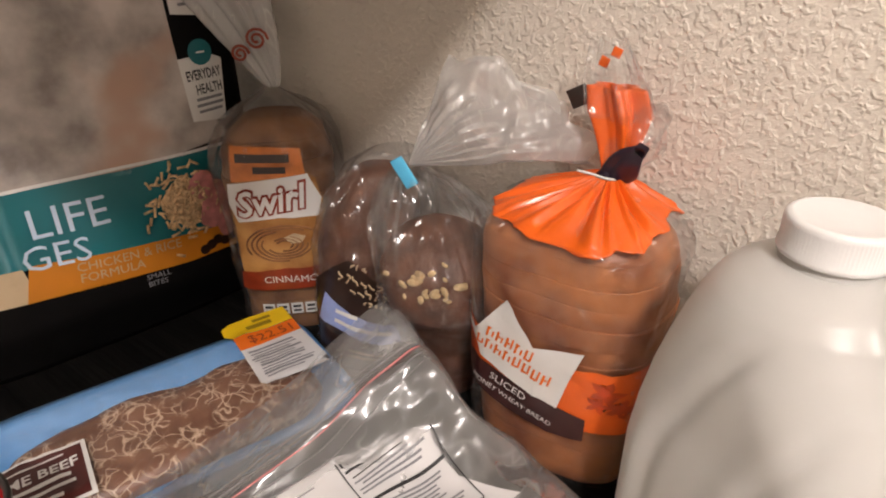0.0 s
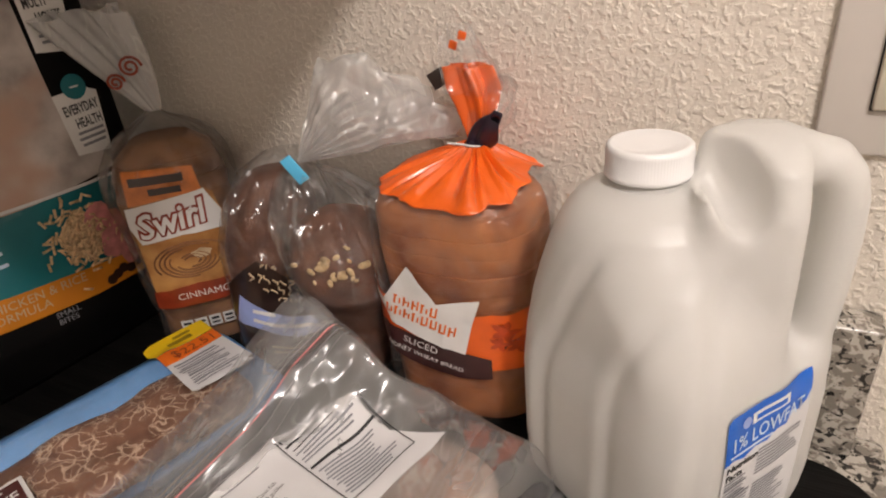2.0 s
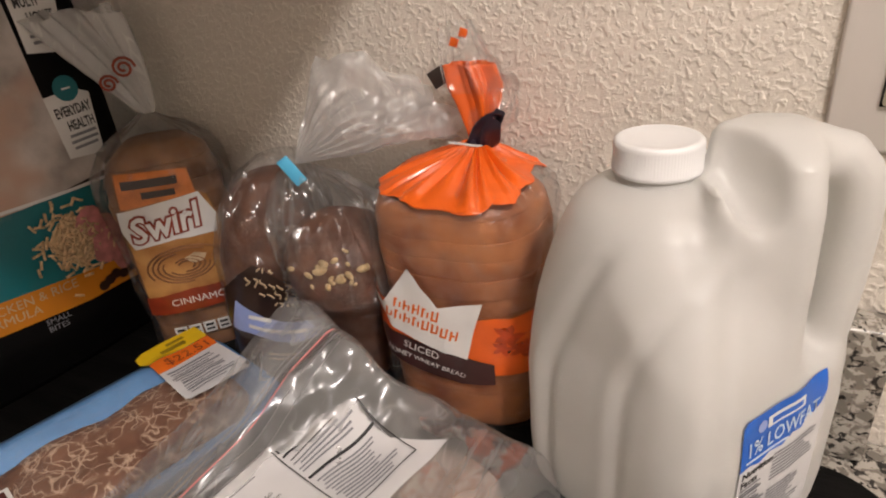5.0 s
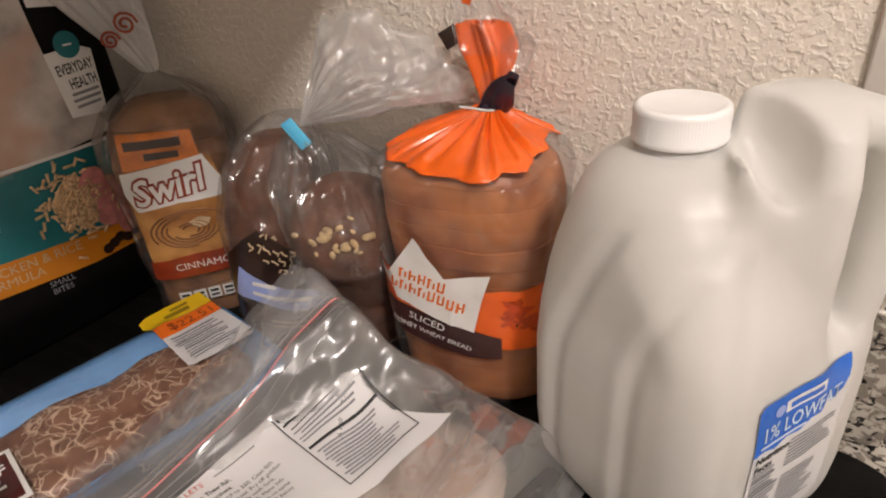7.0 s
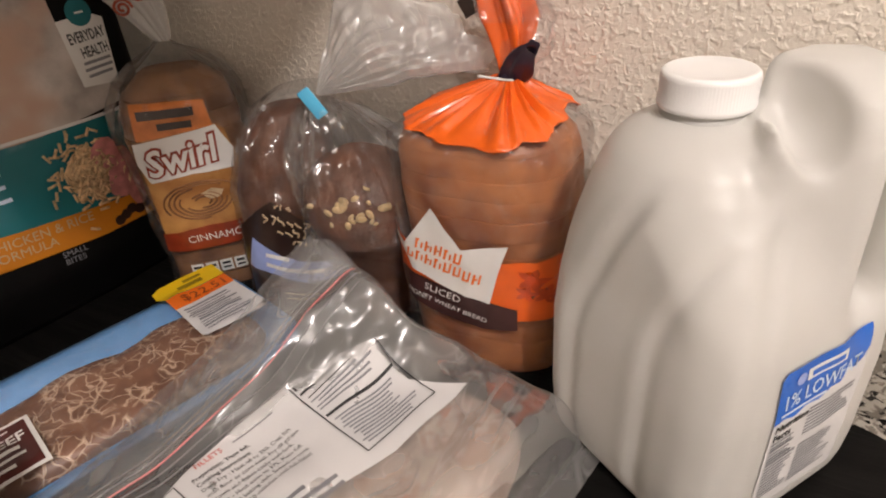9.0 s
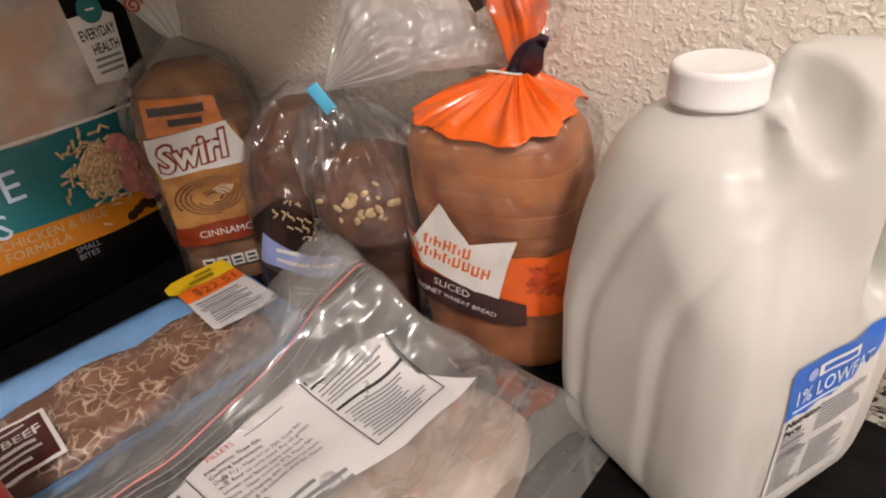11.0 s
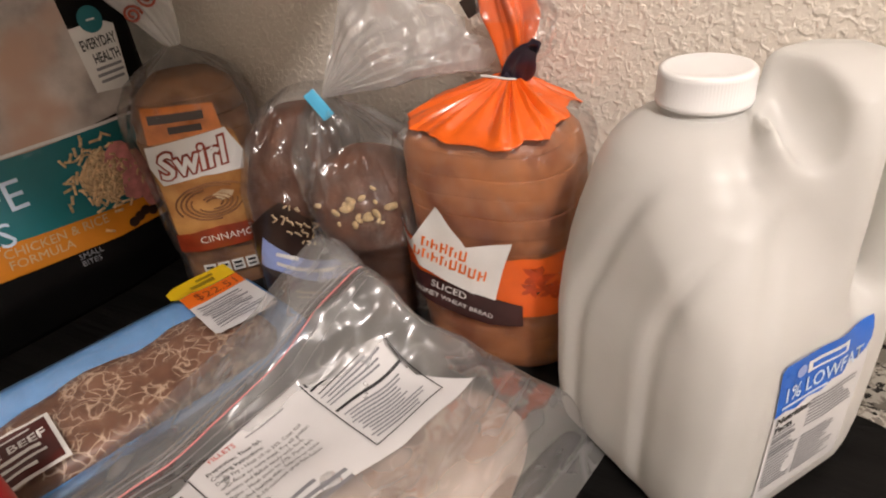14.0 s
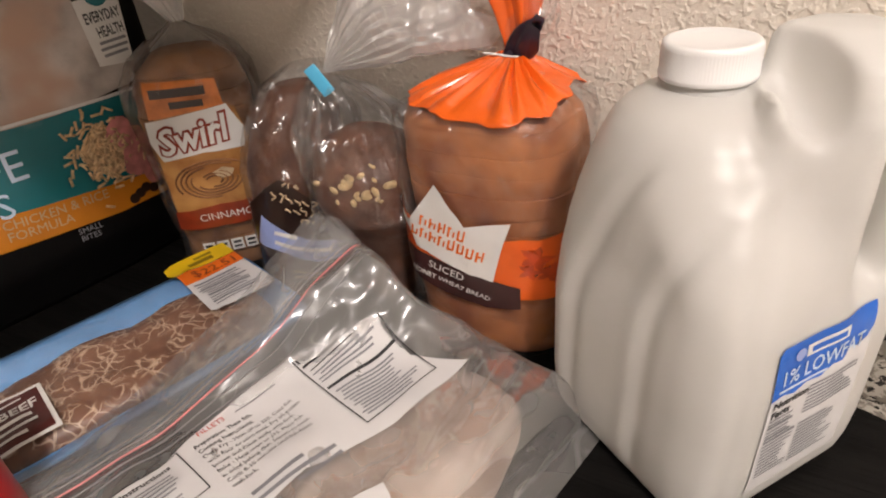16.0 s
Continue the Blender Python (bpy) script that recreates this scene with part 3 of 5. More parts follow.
def jug_body(x, y, z):
    """Signed distance of the jug; x points to the handle's corner."""
    zs = [p[0] for p in JUG_SIDE]
    h = np.interp(z, zs, [p[1] for p in JUG_SIDE])
    k = np.clip((z - 0.135) / 0.085, 0, 1)
    k = k * k * (3 - 2 * k)
    cx = JUG_CX * k
    p, q = ((x - cx) - y) * 0.70711, ((x - cx) + y) * 0.70711
    r = h * (0.40 + 0.60 * k)
    ap, aq = np.abs(p) - h + r, np.abs(q) - h + r
    side = np.hypot(np.maximum(ap, 0), np.maximum(aq, 0)) + np.minimum(np.maximum(ap, aq), 0) - r
    lean = np.gradient(h, axis=2) / np.gradient(z, axis=2)
    d = np.maximum(side / np.sqrt(1 + lean ** 2), -z)
    # flutes that sweep up and over beside the corners
    ang = -np.abs(np.degrees(np.arctan2(y, x)))
    rad = np.hypot(x, y)
    for n, (lz, la) in enumerate(JUG_FLUTES):
        off = np.radians(ang - np.interp(z, lz, la)) * rad
        fade = np.clip((z - 0.002) / 0.02, 0, 1) * np.clip((lz[-1] + 0.004 - z) / 0.014, 0, 1) * (1 + 0.35 * np.exp(-((z - lz[-1] + 0.012) / 0.012) ** 2))
        d = d + 0.0023 * fade * np.exp(-(off / 0.0052) ** 2) - 0.0009 * fade * np.exp(-((off + 0.011) / 0.006) ** 2)
    # the corner is taken in to make room for the fingers
    room = smin(x - 0.052, z - 0.136, 0.02)
    d = smax(d, room, 0.016)
    # shoulder that rises into the handle
    w = np.interp(z, (0.10, 0.19, 0.225, 0.245, 0.26), (0.046, 0.046, 0.043, 0.034, 0.020))
    fx, fy, fz = np.abs(x - 0.0295) - 0.0250 + 0.010, np.abs(y) - w + 0.010, np.abs(z + 0.06 * (x - 0.010) - 0.16) - 0.1000 + 0.010
    fin = np.sqrt(np.maximum(fx, 0) ** 2 + np.maximum(fy, 0) ** 2 + np.maximum(fz, 0) ** 2) + np.minimum(np.maximum(np.maximum(fx, fy), fz), 0) - 0.010
    d = smin(d, fin, 0.012)
    # hollow between neck and handle
    dv = np.sqrt(y * y + 0.00003) - 0.0330
    du = x - 0.0215
    lu, lv = 0.55 * du + 0.835 * dv, 0.835 * du - 0.55 * dv
    hollow = np.sqrt((lu / 0.029) ** 2 + (lv / 0.0125) ** 2 + ((z - 0.2450 + 0.30 * lu) / 0.0270) ** 2) - 1
    d = smax(d, -hollow * 0.0130, 0.006)
    # handle: a bent bar from the shoulder's top down to the corner
    path = [(0.034, 0.2435), (0.056, 0.2435), (0.068, 0.240), (0.0745, 0.232), (0.0775, 0.220), (0.0785, 0.200), (0.0780, 0.170), (0.0765, 0.145), (0.072, 0.122), (0.064, 0.105)]
    bar = np.full(x.shape, 1.0)
    for (x0, z0), (x1, z1) in zip(path, path[1:]):
        dx, dz = x1 - x0, z1 - z0
        t = np.clip(((x - x0) * dx + (z - z0) * dz) / (dx * dx + dz * dz), 0, 1)
        bar = np.minimum(bar, np.sqrt((x - x0 - t * dx) ** 2 + (y * 0.80) ** 2 + (z - z0 - t * dz) ** 2) - 0.0125)
    d = smin(d, bar, 0.010)
    # blow-moulded seam over the handle's plane
    d = d - 0.0005 * np.exp(-(y / 0.0012) ** 2)
    # drawn-in foot
    return smax(d, 0.006 * np.exp(-(rad / 0.045) ** 4) - z, 0.004)


def make_jug():
    t = thing("milk_jug", pose(0.191, -0.106, TOP, 0, 0, 11), "nearly empty white plastic gallon milk jug with blue lowfat label", "milk jug")
    part("body", solid_mesh("body", jug_body, (-0.098, -0.098, -0.006), (0.098, 0.098, 0.268), 0.0019), MILK, t, "milky translucent plastic body with moulded handle")
    part("milk", solid_mesh("milk", lambda x, y, z: np.maximum(jug_body(x, y, z) + 0.0016, z - 0.047), (-0.098, -0.098, -0.004), (0.098, 0.098, 0.056), 0.0030), MILKFLUID, t, "white milk left in the bottom")
    part("neck", lathe([(0.0235, 0.2285), (0.0215, 0.2305), (0.0208, 0.236)], 72, (JUG_CX, 0, 0)), MILK, t)
    prof = [(0.0215, 0.2335), (0.0232, 0.2338), (0.0236, 0.2348), (0.0236, 0.2366), (0.0231, 0.2372), (0.0231, 0.2480), (0.0228, 0.2500), (0.0216, 0.2512), (0.0198, 0.2515), (0.0188, 0.2510), (0.010, 0.2508), (0.001, 0.2508)]

    def cap_at(u, v):
        r, z = v
        if 0.2368 < z < 0.2490 and r > 0.022:
            r += 0.00009 * math.cos(u * 90)
        return (JUG_CX + r * math.cos(u), r * math.sin(u), z)
    part("cap", surf(cap_at, ring(360), prof, True, True), CAP, t, "white ribbed screw cap")

    # the label lies on the flat face beside the handle's corner
    gs, gz = np.linspace(-0.055, 0.050, 60), np.linspace(0.01, 0.15, 71)
    S, Z = np.meshgrid(gs, gz, indexing="ij")
    n, b = np.array((0.70711, -0.70711)), np.array((0.70711, 0.70711))
    dist = np.full(S.shape, 0.11)
    for _ in range(24):
        dist -= 0.9 * jug_body((n[0] * dist + b[0] * S)[:, None, :] * np.ones((1, 1, 1)), (n[1] * dist + b[1] * S)[:, None, :], Z[:, None, :])[:, 0, :]
    blur = dist.copy()
    for _ in range(6):
        blur[1:-1] = (blur[:-2] + blur[1:-1] * 2 + blur[2:]) / 4

    def face(a, z, off):
        i = min(max((a - gs[0]) / (gs[1] - gs[0]), 0), len(gs) - 1.001)
        j = min(max((z - gz[0]) / (gz[1] - gz[0]), 0), len(gz) - 1.001)
        i0, j0 = int(i), int(j)
        i, j = i - i0, j - j0
        d = (blur[i0, j0] * (1 - i) + blur[i0 + 1, j0] * i) * (1 - j) + (blur[i0, j0 + 1] * (1 - i) + blur[i0 + 1, j0 + 1] * i) * j + 0.0008 + off
        return (n[0] * d + b[0] * a, n[1] * d + b[1] * a, z)

    lab = part("label", patch([(-0.038, 0.026), (0.034, 0.026), (0.034, 0.126), (-0.037, 0.126)], face, 0.005, 0), PAPER, t, "white paper label with blue band")
    part("blue_band", patch([(-0.038, 0.0975), (-0.030, 0.0990), (-0.022, 0.0965), (-0.014, 0.1000), (-0.004, 0.0985), (0.004, 0.1030), (0.012, 0.1020), (0.018, 0.1080), (0.023, 0.1060), (0.027, 0.1120), (0.030, 0.1090), (0.034, 0.1150), (0.034, 0.129), (-0.034, 0.129), (-0.037, 0.126)], face, 0.005, 0.0004), BLUE, lab, "blue printed band with ragged lower edge")
    part("lettering", text_on("1% LOWFAT", face, -0.034, 0.1055, 0.0090, 0, 0.0008, 0.86, bold=0.012), PALEPRINT, lab)
    part("small_print", bars([(-0.034, 0.1015, 0.034, 0.0016)], face, 0.0008), PALEPRINT, lab)
    part("brand_mark", patch([(-0.018, 0.1175), (0.012, 0.1175), (0.012, 0.1245), (-0.018, 0.1245)], face, 0.005, 0.0008), WHITE, lab)
    part("small_print", bars([(-0.0150, 0.1193, 0.024, 0.0034)], face, 0.0011), BLUE, lab)
    part("round_mark", patch([(-0.0225 + 0.0036 * math.cos(q), 0.121 + 0.0036 * math.sin(q)) for q in ring(14)], face, 0.005, 0.0008), PALEBLUE, lab)
    part("lettering", text_on("Nutrition", face, -0.035, 0.0905, 0.0047, 0, 0.0004, bold=0.03), INK, lab)
    part("lettering", text_on("Facts", face, -0.035, 0.0840, 0.0047, 0, 0.0004, bold=0.03), INK, lab)
    rnd = random.Random(4)
    rows = [(-0.035, 0.0815 - 0.0027 * i, 0.021 + rnd.uniform(-0.006, 0.003), 0.0020 if i in (2, 5, 6) else 0.0011) for i in range(17)]
    rows += [(-0.009 + 0.0 * i, 0.0935 - 0.0027 * i, 0.036 + rnd.uniform(-0.012, 0.004), 0.0012) for i in range(8)]
    rows += [(-0.009, 0.066 - 0.0027 * i, 0.030 + rnd.uniform(-0.010, 0.004), 0.0011) for i in range(12)]
    part("small_print", bars(rows, face, 0.0004), GREYINK, lab)
    return t


make_jug()


# ---- bagged sliced loaf with orange crown label ----
def make_honey_loaf():
    t = thing("bread_bag", pose(0.0295, -0.057, TOP, 0, 0, 3), "clear bag of sliced honey wheat bread with orange top", "bread")
    core = Hull([(0, 0.057, 0.041, 0, 0), (0.012, 0.061, 0.044, 0, 0), (0.05, 0.064, 0.046, 0, 0), (0.09, 0.0615, 0.0445, 0, 0), (0.14, 0.0645, 0.046, 0.001, 0), (0.174, 0.0635, 0.0458, 0, 0), (0.185, 0.060, 0.0435, 0, 0), (0.193, 0.053, 0.038, 0, 0)], 3.0, 0.0045, 3.0, 20)
    rnd = random.Random(31)
    z = 0.002
    while z < 0.188:
        h = rnd.uniform(0.0135, 0.0175)
        h = min(h, 0.193 - z)
        dx, dy, sc = rnd.gauss(0, 0.0004), rnd.gauss(0, 0.0004), 1 + rnd.gauss(0, 0.003)
        tilt, way = rnd.uniform(0.0, 0.006), rnd.uniform(0, 6.28)

        def slice_at(u, v):
            zz, ins = v
            x, y, _ = core.at(u, max(0, zz))
            return (x * ins * sc + dx, y * ins * sc + dy, zz + tilt * (x * math.cos(way) + y * math.sin(way)))
        part("slice", surf(slice_at, ring(64), [(z, 0.996), (z + 0.0001, 0.998), (z + 0.0005, 0.9998), (z + h * 0.5, 1.001), (z + h - 0.0005, 0.9998), (z + h - 0.0001, 0.998), (z + h, 0.996)], True, True), CRUST, t)
        z += h
    hull = Hull([(0, 0.062, 0.046, 0, 0), (0.01, 0.067, 0.050, 0, 0), (0.180, 0.069, 0.051, 0, 0), (0.192, 0.065, 0.048, 0.001, 0.001), (0.200, 0.050, 0.038, 0.003, 0.003), (0.207, 0.030, 0.024, 0.006, 0.007), (0.213, 0.014, 0.012, 0.009, 0.010), (0.218, 0.0055, 0.0055, 0.011, 0.012)], 3.2, 0.0035, 8.0, 30, 0.0026)
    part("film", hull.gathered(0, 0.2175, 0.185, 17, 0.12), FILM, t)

    # printed top: lies over the bread's shoulders and gathers to the tie
    def fan(u, v):
        c, sn = math.cos(u), math.sin(u)
        foot = 0.1985 + 0.0045 * min(0, sn) - 0.0015 * c + 0.0055 * noise.noise(Vector((c * 1.6, sn * 1.6, 4))) + 0.0012 * triangle(u * 1.4)
        z = 0.2178 - (0.2178 - foot) * v
        x, y, _ = hull.at(u, z)
        w, d, cx, cy = profile_at(hull.p, z)
        k = math.sin(min(1, v * 1.15) * math.pi) ** 0.5 if v < 0.85 else 0.28
        k *= 0.6 + 0.4 * (1 - v)
        pl = 0.995 + 0.0014 / max(w, 0.008) + 0.14 * k * triangle(u / 6.2832 * 13 + 1.1 * noise.noise(Vector((c * 1.5, sn * 1.5, 1.0)))) + 0.06 * k * triangle(u / 6.2832 * 29 + 0.7) + 0.03 * k * triangle(u / 6.2832 * 47)
        return (cx + (x - cx) * pl, cy + (y - cy) * pl, z + 0.0014 + 0.0030 * k * triangle(u / 6.2832 * 19 + 2.0 * noise.noise(Vector((c, sn, 3)))) + 0.0015 * k * noise.noise(Vector((c * 5, sn * 5, 7))))
    part("printed_top", surf(fan, ring(240), lin(0, 1, 34), True), ORANGE, t, "orange pleated printed top", thick=0.0003)

    # twisted tail above the tie: orange below, clear towards its tip
    wid = [(0, 0.0040), (0.2, 0.0085), (0.5, 0.0140), (0.72, 0.0125), (1.0, 0.0075)]

    def tail(u, v, grow=1.0):
        r1 = profile_at(wid, v)[0] * grow
        p = 1 + 0.30 * triangle(u / 6.2832 * 5 + v * 0.5) + 0.14 * triangle(u / 6.2832 * 11 + v)
        return (0.011 - 0.010 * v + 0.004 * math.sin(v * 4) + r1 * 1.15 * p * math.cos(u), 0.016 + 0.010 * v + r1 * 0.65 * p * math.sin(u), 0.2175 + 0.082 * v)
    part("tail", surf(tail, ring(90), lin(0, 0.68, 30), True), ORANGE, t, thick=0.0003)
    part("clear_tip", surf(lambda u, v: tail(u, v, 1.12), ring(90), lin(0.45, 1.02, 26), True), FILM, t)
    for v, u in ((0.86, 4.4), (0.93, 5.2)):
        c = Vector(tail(u, v, 1.15))
        part("orange_mark", box((0.006, 0.0006, 0.006), bevel=0.0002, m=Matrix.Translation(c) @ pose(0, 0, 0, 0, 20, 0)), ORANGE, t)

    def side(u, v):
        r1 = 0.003 + 0.017 * math.sin(min(1, v * 1.05) * math.pi) ** 0.8 * (1 + 0.25 * triangle(u / 6.2832 * 5 + v))
        return (0.014 + 0.022 * v + r1 * math.cos(u) * 0.8, 0.018 + r1 * 0.5 * math.sin(u), 0.218 + 0.052 * v + 0.3 * r1 * math.sin(u))
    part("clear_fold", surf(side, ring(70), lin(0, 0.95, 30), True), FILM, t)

    def knot(u, v):
        r1 = 0.0025 + 0.0085 * math.sin(math.pi * min(v, 0.93)) ** 0.8 * (1 + 0.3 * triangle(u / 6.2832 * 4 + v))
        return (0.006 + 0.026 * v + r1 * 0.8 * math.cos(u), 0.008 + 0.004 * math.sin(v * 5), 0.208 + 0.034 * v + r1 * 0.9 * math.sin(u))
    part("dark_fold", surf(knot, ring(40), lin(0, 1, 20), True), PURPLE, t, "dark purple printed fold")
    part("tie", tube(spline([(-0.008, 0.006, 0.2205), (0.002, 0.006, 0.2200), (0.012, 0.007, 0.2185), (0.019, 0.011, 0.2180), (0.020, 0.019, 0.2180)], 18), 0.0010, 8), WHITE, t, "white wire tie")
    part("tag", box((0.014, 0.0006, 0.013), bevel=0.0002, m=pose(-0.020, 0.028, 0.2625, 0, -28, 8)), CHOC, t, "dark brown tag")
    def f(a, b, off):
        return hull.front(max(-0.0672, min(0.0672, a * 1.10 - 0.001)), b, off)
    part("orange_band", patch([(-0.066, 0.072), (-0.063, 0.120), (-0.02, 0.112), (0.02, 0.110), (0.066, 0.116), (0.066, 0.062), (0.03, 0.06), (-0.03, 0.075)], f, 0.004, 0.0006), ORANGE, t)
    rnd = random.Random(9)
    for a, b, r in ((-0.056, 0.098, 0.009), (-0.050, 0.088, 0.008), (0.044, 0.098, 0.011), (0.052, 0.085, 0.009), (0.040, 0.086, 0.008)):
        part("flower_print", patch([(a + r * (0.7 + 0.3 * math.cos(5 * q)) * math.cos(q), b + r * (0.7 + 0.3 * math.cos(5 * q)) * math.sin(q)) for q in ring(20)], f, 0.006, 0.0010), DKORANGE, t)
    part("maroon_band", patch([(-0.064, 0.086), (-0.045, 0.089), (-0.01, 0.080), (0.034, 0.071), (0.034, 0.052), (0.010, 0.049), (-0.02, 0.055), (-0.045, 0.066), (-0.062, 0.079)], f, 0.004, 0.0012), MAROON, t)
    crown = part("crown_print", patch([(-0.060, 0.124), (-0.044, 0.114), (-0.020, 0.148), (-0.002, 0.117), (0.030, 0.126), (0.022, 0.100), (0.016, 0.074), (-0.010, 0.080), (-0.040, 0.092), (-0.046, 0.105)], f, 0.004, 0.0018), WHITE, t, "white crown shape with orange lettering bars")
    rnd = random.Random(17)
    marks = []
    for n, a0, b0 in ((5, -0.035, 0.113), (8, -0.043, 0.1035)):
        for i in range(n):
            a, b = a0 + 0.0068 * i, b0 - 0.0018 * i
            marks += [(a, b, 0.0016, 0.0088), (a + 0.0016, b + rnd.choice((0.0, 0.0036, 0.0070)), 0.0026, 0.0016), (a + 0.0040, b, 0.0013, rnd.choice((0.0088, 0.005)))]
    part("brand_mark", bars(marks, f, 0.0026, -14), STORANGE, crown)
    part("lettering", text_on("SLICED", f, -0.031, 0.0785, 0.0062, -13, 0.0040), WHITE, t)
    part("lettering", text_on("HONEY WHEAT BREAD", f, -0.045, 0.0725, 0.0040, -14, 0.0034), WHITE, t)
    return t


make_honey_loaf()


# ---- bagged cinnamon loaf ----
def make_cinnamon_loaf():
    t = thing("bread_bag", pose(-0.281, -0.057, TOP, 0, 0, 45), "clear bag of cinnamon bread with orange and white label", "bread")
    core = Hull([(0, 0.047, 0.043, 0, 0), (0.165, 0.052, 0.046, 0, 0), (0.188, 0.048, 0.043, 0, 0.002), (0.203, 0.038, 0.035, 0, 0.004), (0.211, 0.024, 0.022, 0, 0.006)], 3.0, 0.003, 5.0, 24)
    z = 0.002
    for k in range(13):
        h = 0.0160
        dx = 0.0008 * math.sin(k * 2.7)
        def slice_at(u, v, dx=dx):
            zz, ins = v
            x, y, _ = core.at(u, max(0, zz))
            return (x * ins + dx, y * ins, zz)
        part("slice", surf(slice_at, ring(36), [(z, 0.985), (z + 0.0004, 0.995), (z + 0.0014, 1.0), (z + h - 0.0014, 1.0), (z + h - 0.0004, 0.995), (z + h - 0.0001, 0.985)], True, True), SWIRLBREAD, t)
        z += h
    hull = Hull([(0, 0.047, 0.045, 0, 0), (0.01, 0.053, 0.049, 0, 0), (0.165, 0.059, 0.053, 0, 0), (0.190, 0.056, 0.051, 0, 0.002), (0.206, 0.046, 0.042, 0, 0.005), (0.219, 0.026, 0.024, 0.001, 0.009), (0.227, 0.012, 0.012, 0.002, 0.012), (0.233, 0.0055, 0.0055, 0.002, 0.013)], 3.0, 0.003, 2.0, 26, 0.0020)
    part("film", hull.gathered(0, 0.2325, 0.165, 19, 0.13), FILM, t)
    def tail(u, v):
        r1 = 0.005 + 0.026 * v ** 0.75
        p = 1 + 0.26 * triangle(u / 6.2832 * 5 + v * 0.6) + 0.14 * triangle(u / 6.2832 * 12 + v)
        return (0.002 - 0.034 * v + r1 * p * math.cos(u), 0.013 + 0.006 * v + r1 * 0.45 * p * math.sin(u), 0.232 + 0.092 * v + 0.004 * v * math.sin(3 * u))
    part("tail", surf(tail, ring(90), lin(0, 1, 30), True), TAILFILM, t)
    def f(a, b, off):
        return hull.front(a, b + 0.006, off)
    def tf(a, b, off):
        v = (b - 0.235) / 0.075
        return (a, 0.013 - 0.45 * (0.008 + 0.026 * max(v, 0)) - off, b)
    part("tail_print", tube([Vector(tf(-0.004 + 0.010 * (1 - q / 26) * math.cos(q * 0.55), 0.276 + 0.010 * (1 - q / 26) * math.sin(q * 0.55), 0.004)) for q in range(22)], 0.0013, 6), RUST, t)
    part("tail_print", tube([Vector(tf(-0.020 + 0.008 * (1 - q / 26) * math.cos(q * 0.55), 0.264 + 0.008 * (1 - q / 26) * math.sin(q * 0.55), 0.003)) for q in range(22)], 0.0013, 6), RUST, t)
    lab = part("label", patch([(-0.036, 0.148), (-0.028, 0.172), (0.020, 0.172), (0.036, 0.160), (0.042, 0.130), (0.040, 0.060), (-0.040, 0.060), (-0.040, 0.140)], f, 0.005, 0.0004), TOAST, t, "printed label in orange, white and toast colours")
    part("white_field", patch([(-0.040, 0.158), (0.030, 0.164), (0.040, 0.140), (0.036, 0.122), (0.0, 0.124), (-0.036, 0.120), (-0.042, 0.138)], f, 0.005, 0.0008), WHITE, lab)
    part("badge", patch([(-0.036, 0.160), (-0.034, 0.190), (0.012, 0.188), (0.026, 0.186), (0.028, 0.164), (-0.004, 0.162)], f, 0.005, 0.0012), BADGE, lab)
    part("brand_mark", bars([(-0.030, 0.177, 0.046, 0.0075), (-0.016, 0.167, 0.028, 0.006)], f, 0.0018, -2), CHOC, lab)
    part("script_print", text_on("Swirl", f, -0.035, 0.1265, 0.0235, 7, 0.0016, 0.90, shear=0.25, bold=0.08), RUST, lab)
    part("script_print", text_on("Swirl", f, -0.035, 0.1265, 0.0235, 7, 0.0024, 0.90, shear=0.25, bold=0.02), WHITE, lab)
    for k in range(7):
        r1 = 0.0275 - 0.0036 * k
        part("swirl_print", tube([Vector(f(0.002 + r1 * 1.25 * math.cos(q), 0.096 + r1 * 0.72 * math.sin(q), 0.0008)) for q in lin(0.9 * k, 0.9 * k + 3.6 + 0.3 * (k % 3), 30)], 0.0009, 6), SWIRLBREAD, lab)
    part("butter_print", patch([(0.002, 0.104), (0.012, 0.108), (0.022, 0.104), (0.018, 0.098), (0.008, 0.097)], f, 0.005, 0.0014), CREAM, lab)
    band = part("red_band", patch([(-0.044, 0.047), (-0.042, 0.068), (0.0, 0.071), (0.044, 0.070), (0.045, 0.050), (0.0, 0.047)], f, 0.005, 0.0010), RUST, lab)
    part("lettering", text_on("CINNAMON", f, -0.022, 0.0560, 0.0075, 0, 0.0018), WHITE, lab)
    for k in range(4):
        a = -0.028 + 0.0135 * k
        part("nutrient_box", patch([(a, 0.018), (a + 0.0115, 0.018), (a + 0.0115, 0.0305), (a, 0.0305)], f, 0.006, 0.0008), WHITE, t)
        part("small_print", bars([(a + 0.002, 0.0255, 0.0075, 0.0028), (a + 0.002, 0.021, 0.0075, 0.0022)], f, 0.0014), INK, t)
    part("yellow_mark", patch([(0.032, 0.083), (0.043, 0.085), (0.043, 0.095), (0.032, 0.093)], f, 0.006, 0.0016), YELLOW, lab)
    return t


make_cinnamon_loaf()


